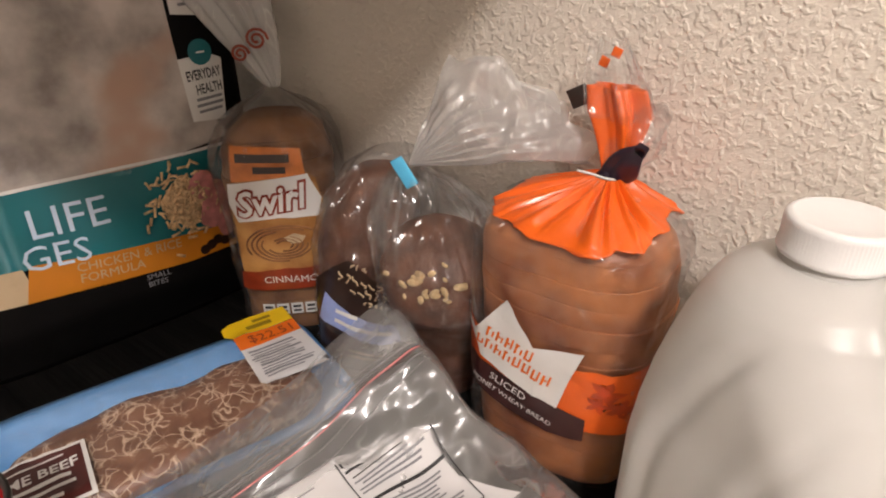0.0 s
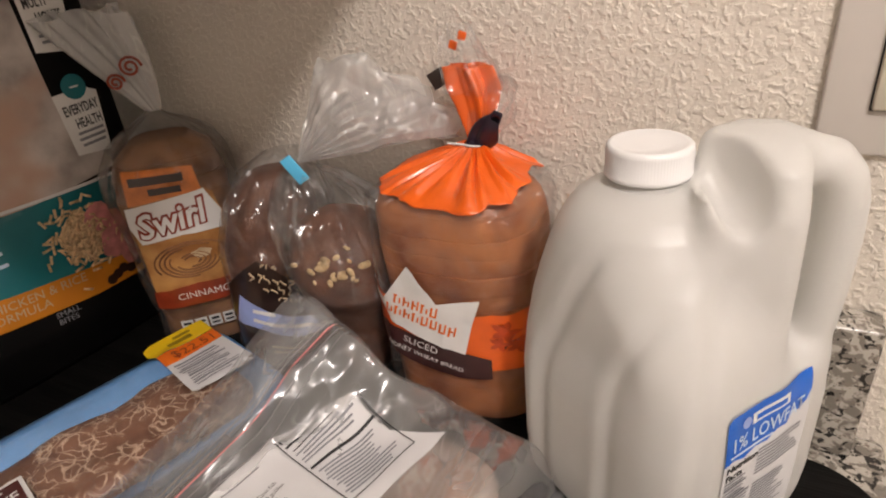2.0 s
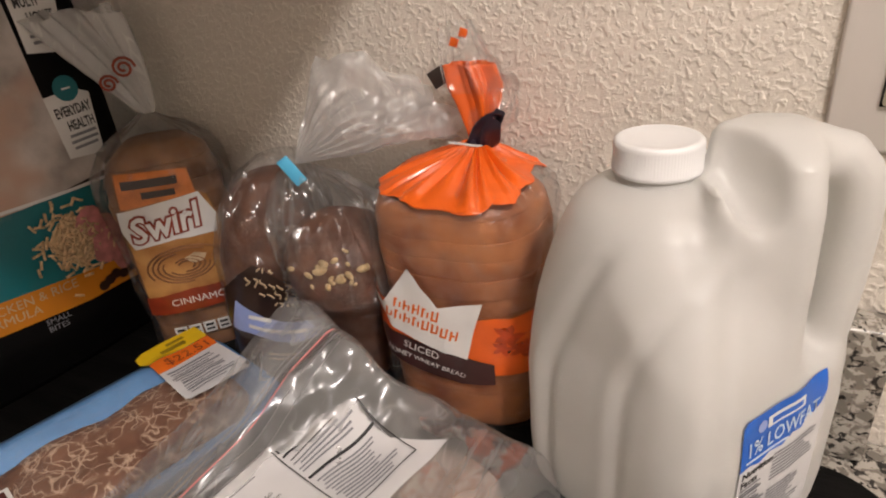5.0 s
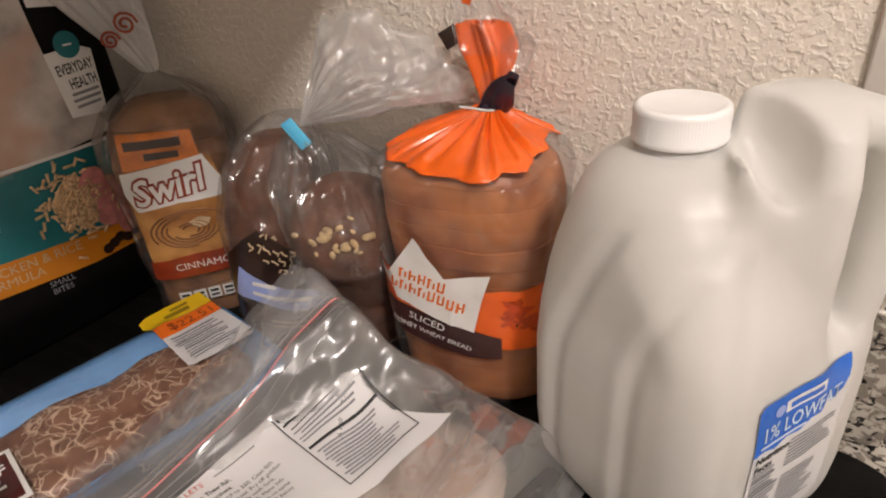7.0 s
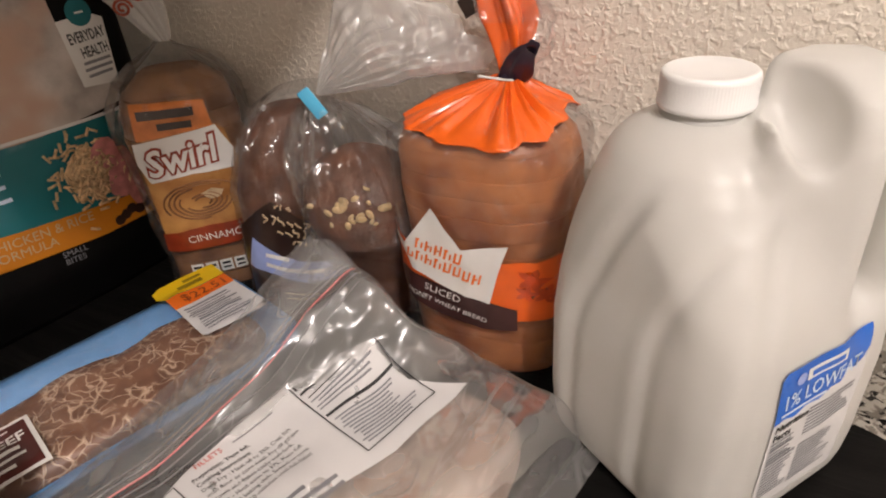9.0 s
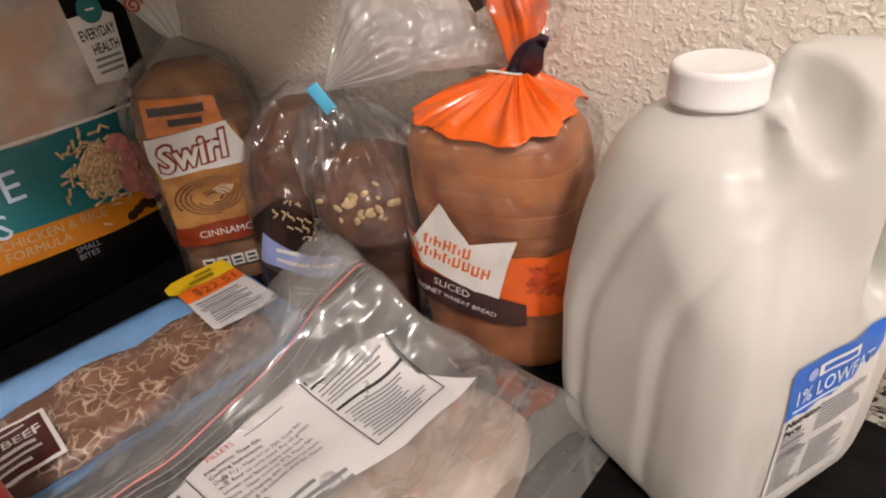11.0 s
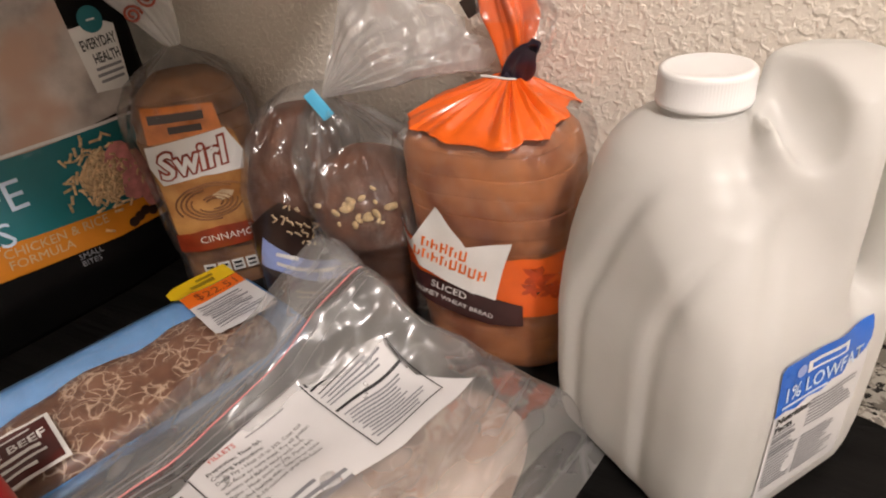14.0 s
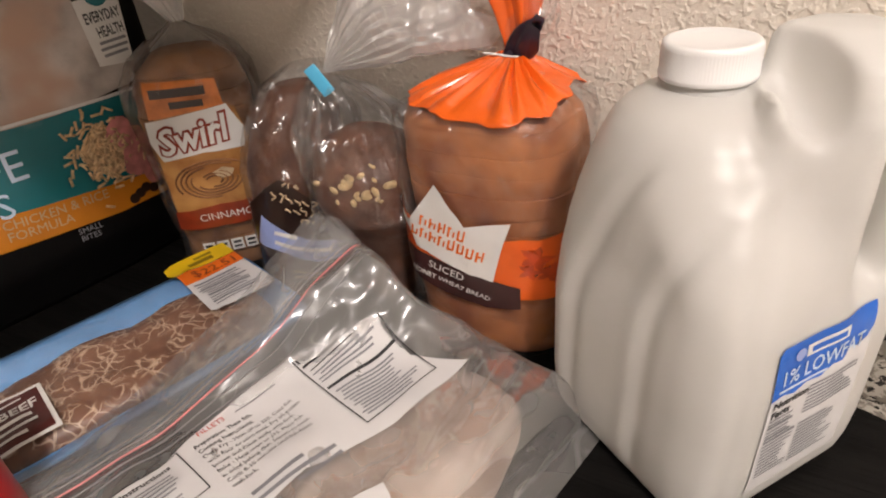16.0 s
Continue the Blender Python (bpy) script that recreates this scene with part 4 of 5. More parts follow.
# ---- brown oat loaves ----
def make_brown_loaves():
    t = thing("bread_bag", pose(-0.15, -0.062, TOP, 0, 0, 30), "clear bag of two brown oat loaves closed with blue clip", "bread")
    left = Hull([(0, 0.036, 0.032, -0.016, 0), (0.03, 0.043, 0.038, -0.016, 0), (0.12, 0.043, 0.038, -0.010, 0), (0.17, 0.036, 0.030, -0.002, 0), (0.192, 0.016, 0.014, 0.004, 0)], 2.2, 0.002, 1.0, 24)
    part("loaf", left.mesh(0.002, 0.19, 48, 40), BROWN, t, "dark brown loaf")
    right = Hull([(0.0, 0.024, 0.022, 0.062, -0.034), (0.05, 0.027, 0.025, 0.062, -0.036), (0.078, 0.034, 0.031, 0.061, -0.042), (0.095, 0.043, 0.038, 0.060, -0.046), (0.112, 0.0475, 0.041, 0.060, -0.047), (0.132, 0.048, 0.041, 0.060, -0.046), (0.150, 0.038, 0.032, 0.059, -0.043), (0.158, 0.026, 0.022, 0.058, -0.042), (0.164, 0.010, 0.010, 0.057, -0.040)], 2.2, 0.0015, 6.0, 24)
    part("loaf", right.mesh(0.002, 0.163, 56, 44), BROWN, t, "dark brown loaf with oat flakes")
    rnd = random.Random(12)
    for k in range(22):
        a, b = 0.056 + rnd.gauss(0, 0.014), 0.128 + rnd.gauss(0, 0.013)
        x, y, z = right.front(a, b, 0.0006)
        bm = bmesh.new()
        bmesh.ops.create_icosphere(bm, subdivisions=2, radius=1)
        s = rnd.uniform(0.0020, 0.0052)
        bm.transform(pose(x, y, z, 0, rnd.uniform(0, 180), rnd.uniform(-30, 30)) @ Matrix.Diagonal((s, 0.0011, s * 0.65, 1)))
        part("oat_flake", bm, OAT, t)
    fl = Hull([(0, 0.040, 0.036, -0.012, 0), (0.03, 0.048, 0.043, -0.012, 0), (0.12, 0.050, 0.044, -0.006, 0), (0.165, 0.046, 0.040, 0.002, 0), (0.190, 0.034, 0.030, 0.010, 0), (0.205, 0.016, 0.015, 0.016, 0)], 2.5, 0.004, 4.0, 28, 0.0024)
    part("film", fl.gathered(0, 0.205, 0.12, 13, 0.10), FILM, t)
    fr = Hull([(0.0, 0.029, 0.027, 0.062, -0.034), (0.05, 0.032, 0.030, 0.062, -0.036), (0.078, 0.040, 0.037, 0.060, -0.042), (0.10, 0.050, 0.047, 0.058, -0.047), (0.14, 0.048, 0.045, 0.057, -0.046), (0.170, 0.040, 0.034, 0.052, -0.042), (0.19, 0.026, 0.020, 0.044, -0.038), (0.204, 0.008, 0.007, 0.036, -0.040)], 2.4, 0.004, 11.0, 34, 0.0042)
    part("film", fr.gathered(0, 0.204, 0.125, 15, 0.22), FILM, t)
    # loose clear end of the bag, crumpled, fanning out behind the clip
    back = t.matrix_world.inverted()

    def fan_film(layer):
        def f(q, v):
            a, b = Vector((0.004, 0.045, 0.068)), Vector((0.118, 0.058, 0.012))
            way = a * (1 - q) + b * q
            reach = (1 + 0.22 * math.sin(q * math.pi)) * (1 + 0.05 * triangle(q * 3.3 + layer * 0.4))
            p = Vector((-0.094, -0.086, 0.184)) + way * (v * reach) + Vector((0.3, -0.8, 0.5)) * (layer * 0.017 * math.sin(min(1, v * 1.05) * math.pi) * math.sin(q * math.pi) ** 0.6)
            n = crease(p, 13, 40 + int(layer > 0), 6) * 0.024 + crease(p, 34, 50 + int(layer > 0), 6) * 0.0085
            pleat = 0.002 * triangle(q * 9 + layer) * (1 - v) * min(1, v * 5)
            return back @ (p + Vector((0.35, -0.75, 0.55)) * (n * min(1, v * 2.5) + pleat))
        return f
    for layer in (1, -1):
        part("film_tail", surf(fan_film(layer), lin(0, 1, 110), lin(0.02, 1, 90)), TAILFILM, t, "loose crumpled clear plastic")
    part("clip", box((0.010, 0.0022, 0.024), (0, 0, 0), 0.001, 2, m=pose(0.034, -0.052, 0.205, 0, -30, 0)), CLIPBLUE, t, "light blue plastic bag clip")
    f = fl.front
    part("brown_label", patch([(-0.054, 0.008), (-0.054, 0.060), (-0.050, 0.100), (-0.030, 0.118), (-0.016, 0.126), (0.004, 0.108), (0.026, 0.096), (0.036, 0.080), (0.036, 0.010)], f, 0.005, 0.0004), CHOC, t)
    rnd = random.Random(8)
    for a0, b0, n, k in ((-0.014, 0.1200, 3, 0.6), (-0.026, 0.1085, 7, 1.0), (-0.016, 0.0955, 6, 1.0), (-0.006, 0.0850, 5, 0.5)):
        for i in range(n):
            w, h = 0.0050 * k ** 0.7, 0.0060 * k * rnd.uniform(0.8, 1.5)
            a1, b1 = a0 + 0.0064 * k ** 0.6 * i, b0 - 0.0022 * k ** 0.6 * i
            pts = [(a1 + w * rnd.random(), b1 + h * (0.95 - q / 3.2) + 0.001 * rnd.random(), 0) for q in range(4)]
            part("brand_mark", tube([Vector(f(a, b, 0.0022)) for a, b, _ in spline(pts, 16)], 0.0009 * k ** 0.3, 5), CREAM, t)
    part("blue_label", patch([(-0.050, 0.062), (-0.040, 0.092), (-0.018, 0.074), (0.030, 0.058), (0.030, 0.042), (0.0, 0.044), (-0.026, 0.054)], f, 0.005, 0.0010), PALEBLUE, t)
    part("script_print", bars([(-0.032, 0.074, 0.020, 0.004), (-0.034, 0.064, 0.05, 0.004)], f, 0.0016, -14), WHITE, t)
    part("small_print", bars([(-0.036, 0.052, 0.05, 0.0030)], f, 0.0018, -14), INK, t)
    part("small_print", bars([(-0.024, 0.034, 0.03, 0.002), (-0.024, 0.028, 0.026, 0.002)], f, 0.0012, -10), CREAM, t)
    return t


make_brown_loaves()


# ---- pet food sack ----
def make_sack():
    t = thing("pet_food_sack", pose(-0.345, -0.07, TOP, 0, 0, 78), "large pet food sack with teal and amber bands", "pet food")

    def f(a, b, off):
        q = (a + 0.155) / 0.185
        y = 0.012 - 0.026 * max(0, 1 - q * q) ** 0.5 - 0.004 * math.sin(b * 14 + 1)
        y += 0.004 * noise.noise(Vector((a * 16, b * 13, 2.0))) + 0.02 * max(0, 0.05 - b) / 0.05
        return (a, y - off, b)

    def body(u, v):
        c, n = math.cos(u), math.sin(u)
        x = -0.155 + 0.1845 * math.copysign(abs(c) ** 0.6, c)
        return (x, f(x, v, 0)[1] if n <= 0.01 else 0.012 + 0.10 * n ** 0.5 + 0.01 * math.sin(v * 9), v)
    part("body", surf(body, ring(120), lin(0, 0.50, 70), True, True), BLACKBAG, t, "black glossy sack film")
    photo = part("photo_print", patch([(-0.33, 0.14), (-0.20, 0.168), (-0.10, 0.172), (0.004, 0.182), (-0.004, 0.20), (-0.028, 0.235), (-0.036, 0.40), (-0.33, 0.40)], f, 0.012, 0.0008), PHOTO, t, "mottled grey and tan printed photo area")
    band = part("teal_band", patch([(-0.33, 0.118), (-0.20, 0.111), (-0.11, 0.102), (0.010, 0.088), (0.012, 0.176), (-0.10, 0.174), (-0.20, 0.179), (-0.33, 0.188)], f, 0.010, 0.0018), TEAL, t, "teal printed band")
    part("white_line", bars([(-0.20, 0.177, 0.212, 0.003)], f, 0.0026, -0.8), WHITE, band)
    part("amber_band", patch([(-0.20, 0.081), (-0.19, 0.113), (-0.06, 0.098), (0.006, 0.092), (0.004, 0.070), (-0.06, 0.070), (-0.15, 0.077)], f, 0.010, 0.0026), AMBER, t, "amber printed band")
    part("cream_band", patch([(-0.33, 0.092), (-0.24, 0.085), (-0.19, 0.080), (-0.195, 0.112), (-0.24, 0.116), (-0.33, 0.122)], f, 0.010, 0.0022), CREAM, t)
    part("lettering", text_on("LIFE", f, -0.183, 0.135, 0.026, -2, 0.0032), PALEPRINT, band)
    part("lettering", text_on("GES", f, -0.195, 0.108, 0.022, -3, 0.0032), PALEPRINT, band)
    part("lettering", text_on("CHICKEN & RICE", f, -0.158, 0.0965, 0.0085, -5, 0.0036), CREAM, t)
    part("lettering", text_on("FORMULA", f, -0.158, 0.0855, 0.0085, -5, 0.0036), CREAM, t)
    part("lettering", text_on("SMALL", f, -0.105, 0.0655, 0.0055, -3, 0.0014), GREYINK, t)
    part("lettering", text_on("BITES", f, -0.105, 0.0580, 0.0055, -3, 0.0014), GREYINK, t)
    rnd = random.Random(5)
    bm = bmesh.new()
    for k in range(210):
        a, b = -0.052 + rnd.gauss(0, 0.014), 0.130 + rnd.gauss(0, 0.016)
        q = rnd.uniform(0, math.pi)
        box((0.0085, 0.0012, 0.0022), (0, 0, 0), 0, 1, bm, Matrix.Translation(f(a, b, 0.0035 + rnd.uniform(0, 0.001))) @ pose(0, 0, 0, 0, math.degrees(q), 0))
    part("grain_base", patch([(-0.052 + 0.021 * (1 + 0.16 * math.sin(5 * q + 1) + 0.1 * math.sin(9 * q)) * math.cos(q), 0.130 + 0.024 * (1 + 0.14 * math.cos(4 * q)) * math.sin(q)) for q in ring(40)], f, 0.006, 0.0026), RICE, t)
    tagged(part("grain_print", bm, RICE, t, "printed heap of rice grains"), kind="stuff")
    for a, b, r in ((-0.024, 0.142, 0.016), (-0.012, 0.128, 0.017), (-0.020, 0.112, 0.016), (-0.006, 0.112, 0.015), (-0.008, 0.096, 0.013), (0.002, 0.100, 0.011)):
        part("pink_print", patch([(a - 0.010 + r * (1 + 0.2 * math.cos(3 * q + a * 900)) * math.cos(q) * 0.8, b + r * math.sin(q)) for q in ring(12)], f, 0.006, 0.0048), HAM, t)
    for k in range(7):
        a, b = -0.045 + 0.0075 * k, 0.077 + 0.002 * (k % 3) + 0.0008 * k
        part("kibble_print", patch([(a + 0.0055 * math.cos(q), b + 0.005 * math.sin(q)) for q in ring(10)], f, 0.006, 0.0042), CHOC, t)
    for b0, lines in ((0.198, ("EVERYDAY", "HEALTH")), (0.292, ("MULTI", "HOMES"))):
        tag = part("white_tag", patch([(-0.028, b0 + 0.004), (0.006, b0), (0.012, b0 + 0.056), (0.000, b0 + 0.062), (-0.030, b0 + 0.060)], f, 0.008, 0.0022), WHITE, t, "white rounded tag with dark lettering")
        part("lettering", text_on(lines[0], f, -0.0255, b0 + 0.040, 0.0088, 2, 0.003, 0.56, bold=0.02), INK, tag)
        part("lettering", text_on(lines[1], f, -0.0185, b0 + 0.027, 0.0088, 2, 0.003, 0.56, bold=0.02), INK, tag)
        part("small_print", bars([(-0.020, b0 + 0.021, 0.026, 0.0026), (-0.021, b0 + 0.0155, 0.027, 0.0026), (-0.020, b0 + 0.010, 0.024, 0.0026)], f, 0.003, 2), GREYINK, tag)
        part("round_mark", patch([(-0.008 + 0.0115 * math.cos(q), b0 + 0.064 + 0.0115 * math.sin(q)) for q in ring(20)], f, 0.006, 0.0032), TEAL, tag)
        part("cross_mark", bars([(-0.012, b0 + 0.0632, 0.008, 0.0016)], f, 0.0038), WHITE, tag)
    return t


make_sack()


# ---- beef tray ----
def make_beef():
    t = thing("beef_tray", pose(-0.206, -0.250, TOP, 0, 0, -17), "wrapped marbled beef slab on a blue foam tray", "meat tray")
    W, L, H = 0.074, 0.135, 0.030

    def rr(u, w, l, n=7):
        c, s = math.cos(u), math.sin(u)
        return w * math.copysign(abs(c) ** (2 / n), c), l * math.copysign(abs(s) ** (2 / n), s)
    def tray(u, v):
        k, z = v
        x, y = rr(u, W - k, L - k)
        return (x, y, z)
    part("tray", surf(tray, ring(80), [(0.02, 0.0), (0.012, 0.001), (0.004, 0.024), (0.0, 0.028), (0.0, H), (0.008, H + 0.001), (0.011, 0.028), (0.018, 0.008), (0.03, 0.006)], True, True), TRAY, t, "light blue foam tray")
    def beef(u, v):
        k, z = v
        x, y = rr(u, (W - 0.026) * k, (L - 0.020) * k, 3.2)
        g = 0.006 * noise.noise(Vector((x * 22, y * 22, 1))) + 0.002 * noise.noise(Vector((x * 70, y * 70, 5)))
        e = 1 + 0.05 * noise.noise(Vector((math.cos(u) * 2, math.sin(u) * 2, 3)))
        return (x * e + 0.008, y * e, z + g * min(1, z / 0.02))
    part("beef", surf(beef, ring(90), [(0.92, 0.007), (0.99, 0.012), (1.0, 0.018), (0.97, 0.026), (0.9, 0.031), (0.75, 0.0345), (0.5, 0.036), (0.25, 0.036), (0.05, 0.036)], True, True), MEAT, t, "brownish marbled beef slab")
    def top(a, b, off):
        g = 0.006 * noise.noise(Vector((a * 22, b * 22, 1))) + 0.002 * noise.noise(Vector((a * 70, b * 70, 5)))
        e = max(abs(a) / (W - 0.004), abs(b) / (L - 0.004))
        k = max(0, min(1, (e - 0.72) / 0.28))
        return (a, b, (0.0400 + max(g, -0.001)) * (1 - k) + 0.0335 * k + off)
    part("wrap", surf(lambda a, b: top(a, b, 0.0), lin(-W + 0.005, W - 0.005, 50), lin(-L + 0.005, L - 0.005, 70)), WRAP, t, "clear stretch wrap")
    def st(a, b, off):
        c, s = math.cos(radians(90)), math.sin(radians(90))
        x, y, z = top(-0.0266 + 1.06 * (a * c - b * s), 0.0975 + 1.06 * (a * s + b * c), 0)
        return (x, y, max(z, 0.0390) + off + 0.0012)
    sticker = part("price_sticker", patch([(-0.024, -0.046), (0.026, -0.047), (0.029, -0.042), (0.027, 0.008), (-0.026, 0.008), (-0.027, -0.042)], st, 0.005, 0), PAPER, t, "white, orange and yellow price sticker")
    part("orange_strip", patch([(-0.0265, 0.004), (0.027, 0.006), (0.027, 0.024), (-0.0265, 0.022)], st, 0.005, 0.0004), STORANGE, sticker)
    part("yellow_strip", patch([(-0.0265, 0.022), (0.027, 0.024), (0.027, 0.047), (-0.004, 0.048), (-0.022, 0.047), (-0.030, 0.042), (-0.031, 0.031)], st, 0.005, 0.0008), YELLOW, sticker)
    part("lettering", text_on("$22.51", st, -0.017, 0.0085, 0.0105, 0, 0.0010), RUST, sticker)
    olive = material("olive_print", (0.30, 0.20, 0.01), 0.5)
    part("small_print", bars([(-0.012, 0.028, 0.022, 0.006), (-0.004, 0.037, 0.016, 0.004)], st, 0.0014, 0), olive, sticker)
    rnd = random.Random(3)
    part("small_print", bars([(-0.023 + rnd.uniform(0, 0.004), -0.003 - 0.0036 * i, rnd.uniform(0.030, 0.044), 0.0015 if i % 3 else 0.0024) for i in range(11)], st, 0.0006), GREYINK, sticker)
    def bl(a, b, off):
        return top(-b, a, off + 0.0016)
    lab = part("beef_label", patch([(-0.128, -0.058), (-0.056, -0.056), (-0.056, 0.000), (-0.128, 0.002)], bl, 0.006, 0), WHITE, t, "dark red beef label with white border")
    part("red_field", patch([(-0.125, -0.056), (-0.059, -0.054), (-0.059, -0.003), (-0.125, -0.001)], bl, 0.006, 0.0005), MEATLAB, lab)
    part("lettering", text_on("PRIME BEEF", bl, -0.1225, -0.024, 0.0085, 0, 0.0011, 1.0, bold=0.02), WHITE, lab)
    part("small_print", bars([(-0.115, -0.010, 0.045, 0.002), (-0.118, -0.032, 0.050, 0.0036), (-0.118, -0.040, 0.052, 0.0036), (-0.110, -0.050, 0.036, 0.0036)], bl, 0.0011), WHITE, lab)
    return t


make_beef()


# ---- freezer bag with fillets ----
def make_freezer_bag():
    t = thing("freezer_bag", pose(0, 0, 0), "clear zip bag of pale fillets with printed paper label", "food bag")
    A, B = Vector((-0.1330, -0.4250)), Vector((-0.0480, -0.1360))     # ends of the zip line
    U = (B - A)
    N = Vector((U.y, -U.x)).normalized()

    def ground(s, d):
        """Bag's plan: s along the zip, d away from it."""
        return A + U * s + N * d + Vector((0.008, 0)) * math.sin(s * math.pi)

    def ridge(s):
        """Height of the zip line."""
        return float(np.interp(s, (0, 0.2, 0.48, 0.68, 0.84, 0.95, 1.06, 1.12), (0.030, 0.036, 0.053, 0.070, 0.090, 0.096, 0.104, 0.100)))

    def lift(s, d):
        """Height of the top sheet over the board."""
        far = max(0.0, min(1.0, (s - 0.72) / 0.3))
        wide = 0.015 + 0.037 * far
        swell = 0.047 + 0.007 * math.sin(s * 5.0) * math.exp(-((d - 0.10) / 0.05) ** 2)
        out = max(0.0, min(1.0, (0.171 - 0.006 * math.sin(s * 4) - d) / 0.022))
        plateau = swell * (1 - (1 - out) ** 2.4) ** 0.6
        up = max(0.0, ridge(s) - swell) * math.exp(-(max(0, d) / wide) ** (1.6 + 1.6 * far))
        past = max(0.0, min(1.0, (d - 0.035) / 0.045))
        end = max(0.0, min(1.0, (1.065 + 0.090 * past * past * (3 - 2 * past) - s) / 0.075))
        q = Vector((s * 0.30, d, 0.3))
        g = (0.0050 * crease(q, 17, 61, 5) + 0.0022 * crease(q, 44, 62, 5)) * min(1, 0.3 + max(d, 0) / 0.03) + 0.003 * noise.noise(Vector((s * 6, d * 24, 3)))
        return 0.0015 + max(0.0, (plateau + up + g * out) * (1 - (1 - end) ** 2.2) ** 0.5)

    def smooth_lift(s, d):
        return sum(lift(s + i * 0.025, max(0, d + j * 0.008)) for i in (-1, 0, 1) for j in (-1, 0, 1)) / 9

    def sheet(s, d):
        p = ground(s, d)
        return (p.x, p.y, TOP + 0.001 + lift(s, d))
    part("film", surf(sheet, lin(0.10, 1.175, 180), lin(0, 0.193, 136)), ZIPFILM, t, "clear wrinkled bag film")

    # lip of the bag beyond the zip: two sheets that lean out and down
    def lip(layer):
        def f(s, v):
            wide = (0.050 + 0.020 * math.exp(-((s - 0.5) / 0.22) ** 2)) * (1 - 0.25 * layer)
            p = ground(s, -wide * v)
            k = max(0.0, min(1.0, (s - 0.55) / 0.4))
            q = Vector((s * 0.30, v * 0.05, layer))
            g = 0.0055 * crease(q, 20, 71 + layer, 5) + 0.0020 * crease(q, 52, 75 + layer, 5)
            fall = (0.016 * (1 - k) - 0.006 * k) * v ** 1.3
            z = lift(s, 0) - fall + 0.008 * layer * math.sin(v * 2.6) + g * min(1, v * 3)
            return (p.x + 0.4 * g * v, p.y, TOP + 0.001 + max(0.003 + 0.002 * layer, z))
        return f
    for layer in (0, 1):
        part("lip", surf(lip(layer), lin(0.10, 1.055, 150), lin(0, 1, 30)), LIPFILM, t, "clear upper lip of bag")
    for d, mat, r in ((0.003, REDZIP, 0.0007), (-0.004, ZIPRIB, 0.0006), (0.0095, ZIPRIB, 0.0006), (0.016, ZIPRIB, 0.0005), (-0.010, ZIPRIB, 0.0005)):
        pts = []
        for s in lin(0.10, 1.00, 80):
            p = ground(s, d)
            pts.append(Vector((p.x, p.y, TOP + 0.0026 + (smooth_lift(s, d) if d > 0 else smooth_lift(s, 0) + 0.2 * d))))
        part("zip_line", tube(pts, r, 6), mat, t, "red zip line" if mat is REDZIP else "")

    # fillets lie side by side and fill the bag
    def fillet(d0, d1, s0_, s1_, seed):
        def f(q, v):
            d = (d0 + d1) / 2 + (d1 - d0) * (v - 0.5) * (0.25 + 0.75 * math.sin(min(1, max(0, q)) * math.pi) ** 0.5) + 0.006 * noise.noise(Vector((q * 4, seed, 1)))
            sv = s0_ + (s1_ - s0_) * q
            dome = (math.sin(min(1, max(0, v)) * math.pi) ** 0.6) * (math.sin(min(1, max(0, q)) * math.pi) ** 0.5)
            p = ground(sv, d)
            h = min(smooth_lift(sv, max(d, 0.05)), 0.050)
            return (p.x, p.y, TOP + 0.0008 + max(0, h - 0.006) * dome * (0.90 + 0.10 * noise.noise(Vector((q * 5, v * 3, seed)))))
        return surf(f, lin(0, 1, 60), lin(0, 1, 26))
    for d0, d1, sa, sb, seed in ((0.002, 0.098, 0.08, 0.98, 1), (0.045, 0.166, 0.34, 1.10, 2), (0.060, 0.164, 0.00, 0.60, 3)):
        part("fillet", fillet(d0, d1, sa, sb, seed), FILLET, t, "pale pinkish fillet")

    # printed paper: a runs along the lines of print, b up the page
    O = Vector((-0.008, -0.3815))
    AX = Vector((0.22, 0.9755))
    AY = Vector((-AX.y, AX.x))

    def paper(a, b, off):
        p = O + AX * a + AY * b
        dd = p - A
        s, d = dd.dot(U) / U.length_squared, dd.dot(N)
        return (p.x, p.y, TOP + 0.0030 + min(smooth_lift(min(s, 1.05), max(d, 0.0)), 0.052 + 0.25 * max(0, a - 0.16)) + off)
    sh = part("paper_label", patch([(-0.06, -0.02), (0.10, 0.0), (0.158, -0.012), (0.228, -0.012), (0.206, 0.022), (0.196, 0.044), (0.209, 0.054), (0.196, 0.064), (0.146, 0.083), (0.05, 0.072), (-0.06, 0.070)], paper, 0.005, 0), PAPER, t, "white printed paper label")
    ink = 0.0016
    part("lettering", text_on("Nutrition Facts", paper, 0.1475, 0.0695, 0.0058, -2, ink, 1.0, bold=0.03), INK, sh)
    fr = []
    for a0, b0, a1, b1 in ((0.146, 0.000, 0.146, 0.078), (0.146, 0.000, 0.208, 0.000), (0.208, 0.000, 0.208, 0.066), (0.146, 0.078, 0.208, 0.066)):
        fr.append((a0, b0, a1, b1))
    def line(a0, b0, a1, b1, w):
        n = 14
        l = math.hypot(a1 - a0, b1 - b0)
        nx, ny = -(b1 - b0) / l * w / 2, (a1 - a0) / l * w / 2
        return surf(lambda q, e: paper(a0 + (a1 - a0) * q + nx * e, b0 + (b1 - b0) * q + ny * e, ink), lin(0, 1, n), (-1, 1))
    for q in fr:
        part("box_line", line(*q, 0.0009), INK, sh)
    part("rule", line(0.148, 0.0655, 0.204, 0.0615, 0.0018), INK, sh)
    part("rule", line(0.148, 0.0400, 0.206, 0.0365, 0.0022), INK, sh)
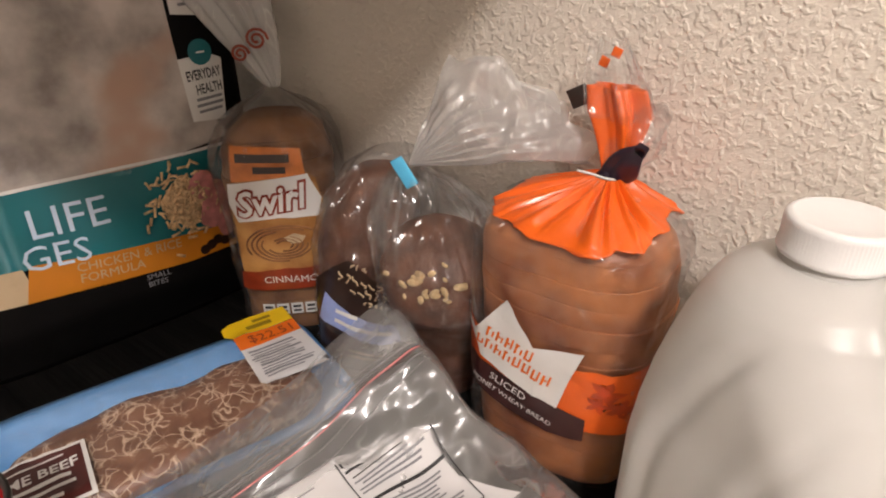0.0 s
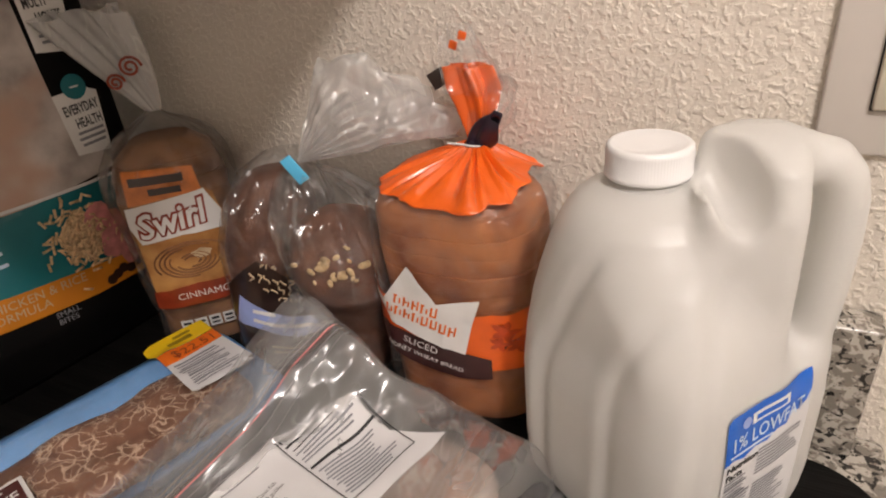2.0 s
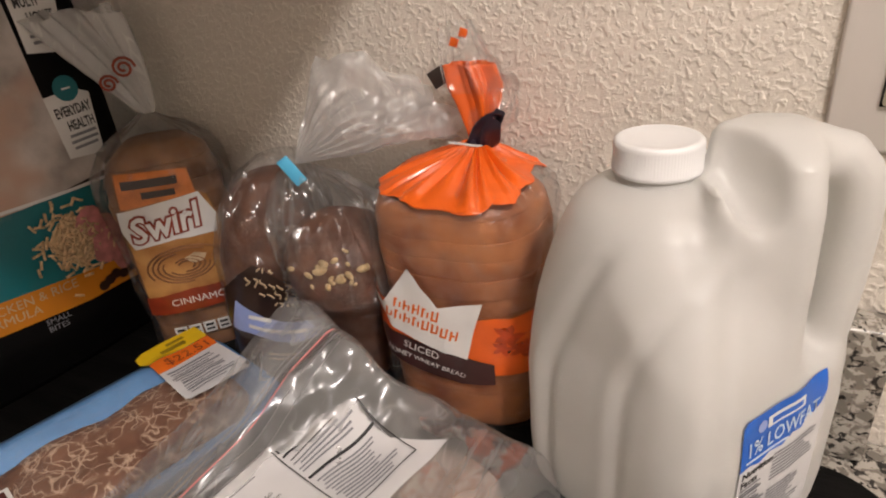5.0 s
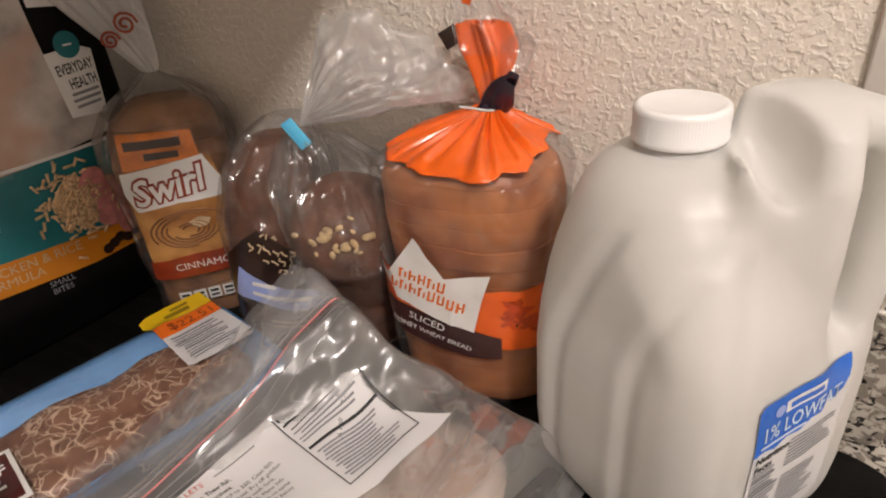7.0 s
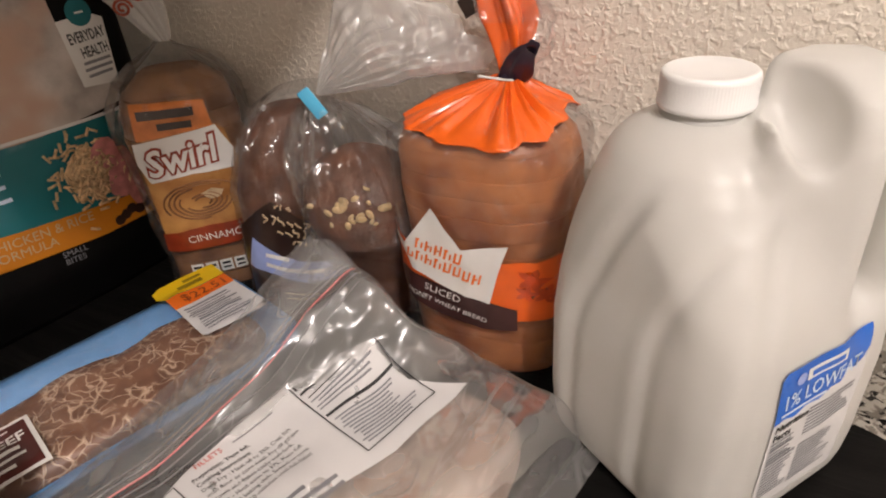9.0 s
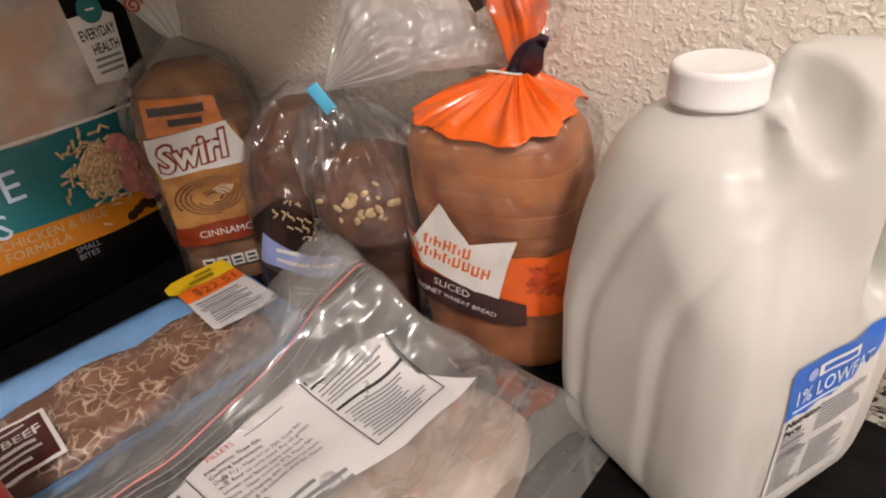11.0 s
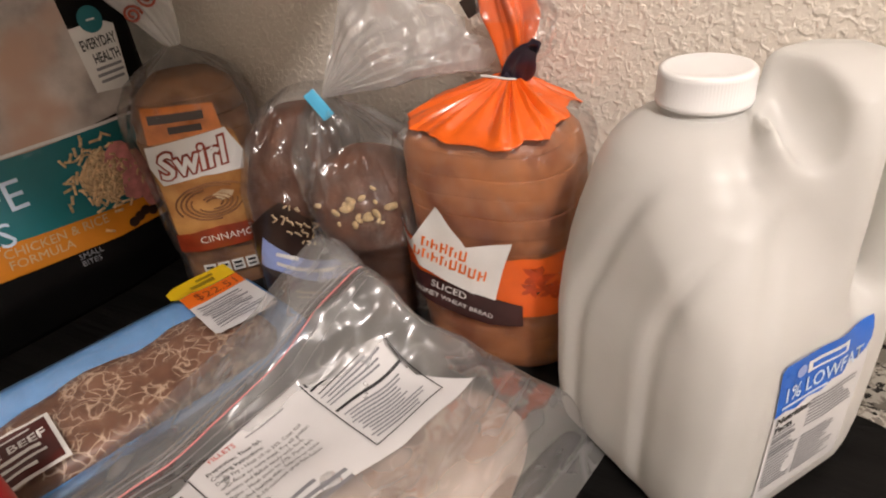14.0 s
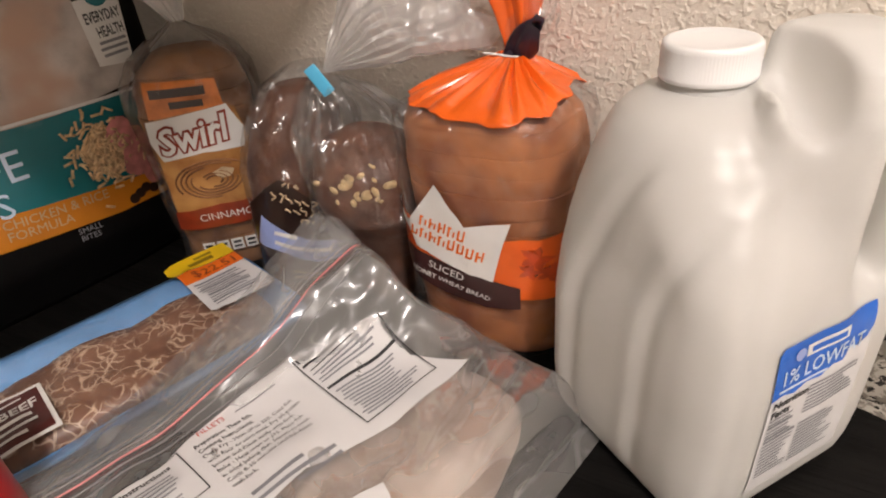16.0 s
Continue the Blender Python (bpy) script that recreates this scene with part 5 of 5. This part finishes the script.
    part("rule", line(0.150, 0.0600, 0.190, 0.0570, 0.0009), INK, sh)
    rnd = random.Random(21)
    part("small_print", bars([(0.149 + 0.004 * (i % 3 == 1), 0.0555 - 0.0030 * i, rnd.uniform(0.038, 0.052), 0.0013) for i in range(4)] + [(0.149 + rnd.uniform(0, 0.004), 0.0335 - 0.0029 * i, rnd.uniform(0.036, 0.052), 0.0013) for i in range(11)], paper, ink, -3), GREYINK, sh)
    lines = ("Preparation: Thaw fish.", "Cooking Instructions:", "Deep Fry - Heat oil to 350. Coat fish", "with flour or corn meal. Fry till golden", "brown and flakes easily with fork.", "Bake - Heat oven to 375. Place fish", "in oiled baking dish. Season to taste.", "Cook 8-10 minutes until fish flakes", "with fork.")
    for i, row in enumerate(lines):
        part("lettering", text_on(row, paper, 0.066, 0.0605 - 0.0052 * i, 0.0030, 0, ink, 0.95, bold=0.012 if i < 2 else 0.0), INK, sh)
    part("lettering", text_on("FILLETS", paper, 0.072, 0.0685, 0.0040, 0, ink), material("red_print", (0.55, 0.06, 0.05), 0.5), sh)
    part("small_print", bars([(0.098, 0.0695, 0.030, 0.0010), (0.070, 0.006, 0.034, 0.0026), (0.070, 0.000, 0.052, 0.0026), (0.092, -0.006, 0.030, 0.0026)], paper, ink), GREYINK, sh)
    for q in ((0.058, 0.030, 0.058, 0.070), (-0.02, 0.070, 0.058, 0.070), (-0.02, 0.030, 0.058, 0.030)):
        part("box_line", line(*q, 0.0007), INK, sh)
    part("lettering", text_on("Instructions", paper, 0.022, 0.0625, 0.0042, 0, ink, 1.0, bold=0.02), INK, sh)
    part("small_print", bars([(0.0 + rnd.uniform(0, 0.006), 0.0570 - 0.0032 * i, rnd.uniform(0.038, 0.050), 0.0013) for i in range(8)], paper, ink), GREYINK, sh)
    def flap(a, b, off):
        p = Vector((a, b)) - A
        return (a, b, TOP + 0.0035 + lift(p.dot(U) / U.length_squared, max(p.dot(N), 0)) + off)
    part("paper_corner", patch([(0.040, -0.310), (0.058, -0.272), (0.088, -0.292), (0.080, -0.330)], flap, 0.006, 0), PAPER, t, "white corner of a second paper label")
    return t


make_freezer_bag()


# ---- red can ----
def make_can():
    t = thing("food_can", pose(-0.130, -0.403, TOP), "red food can with dark metal rim", "can")
    part("body", lathe([(0.036, 0.0), (0.0375, 0.002), (0.0375, 0.116), (0.036, 0.118)], 56), CANRED, t)
    part("rim", lathe([(0.0375, 0.117), (0.0388, 0.118), (0.0388, 0.1215), (0.037, 0.122), (0.0355, 0.1205), (0.035, 0.116), (0.02, 0.1158), (0.001, 0.1158)], 56), material("dark_metal", (0.10, 0.10, 0.10), 0.35, 0.9), t, "dark metal rim and lid")
    return t


make_can()
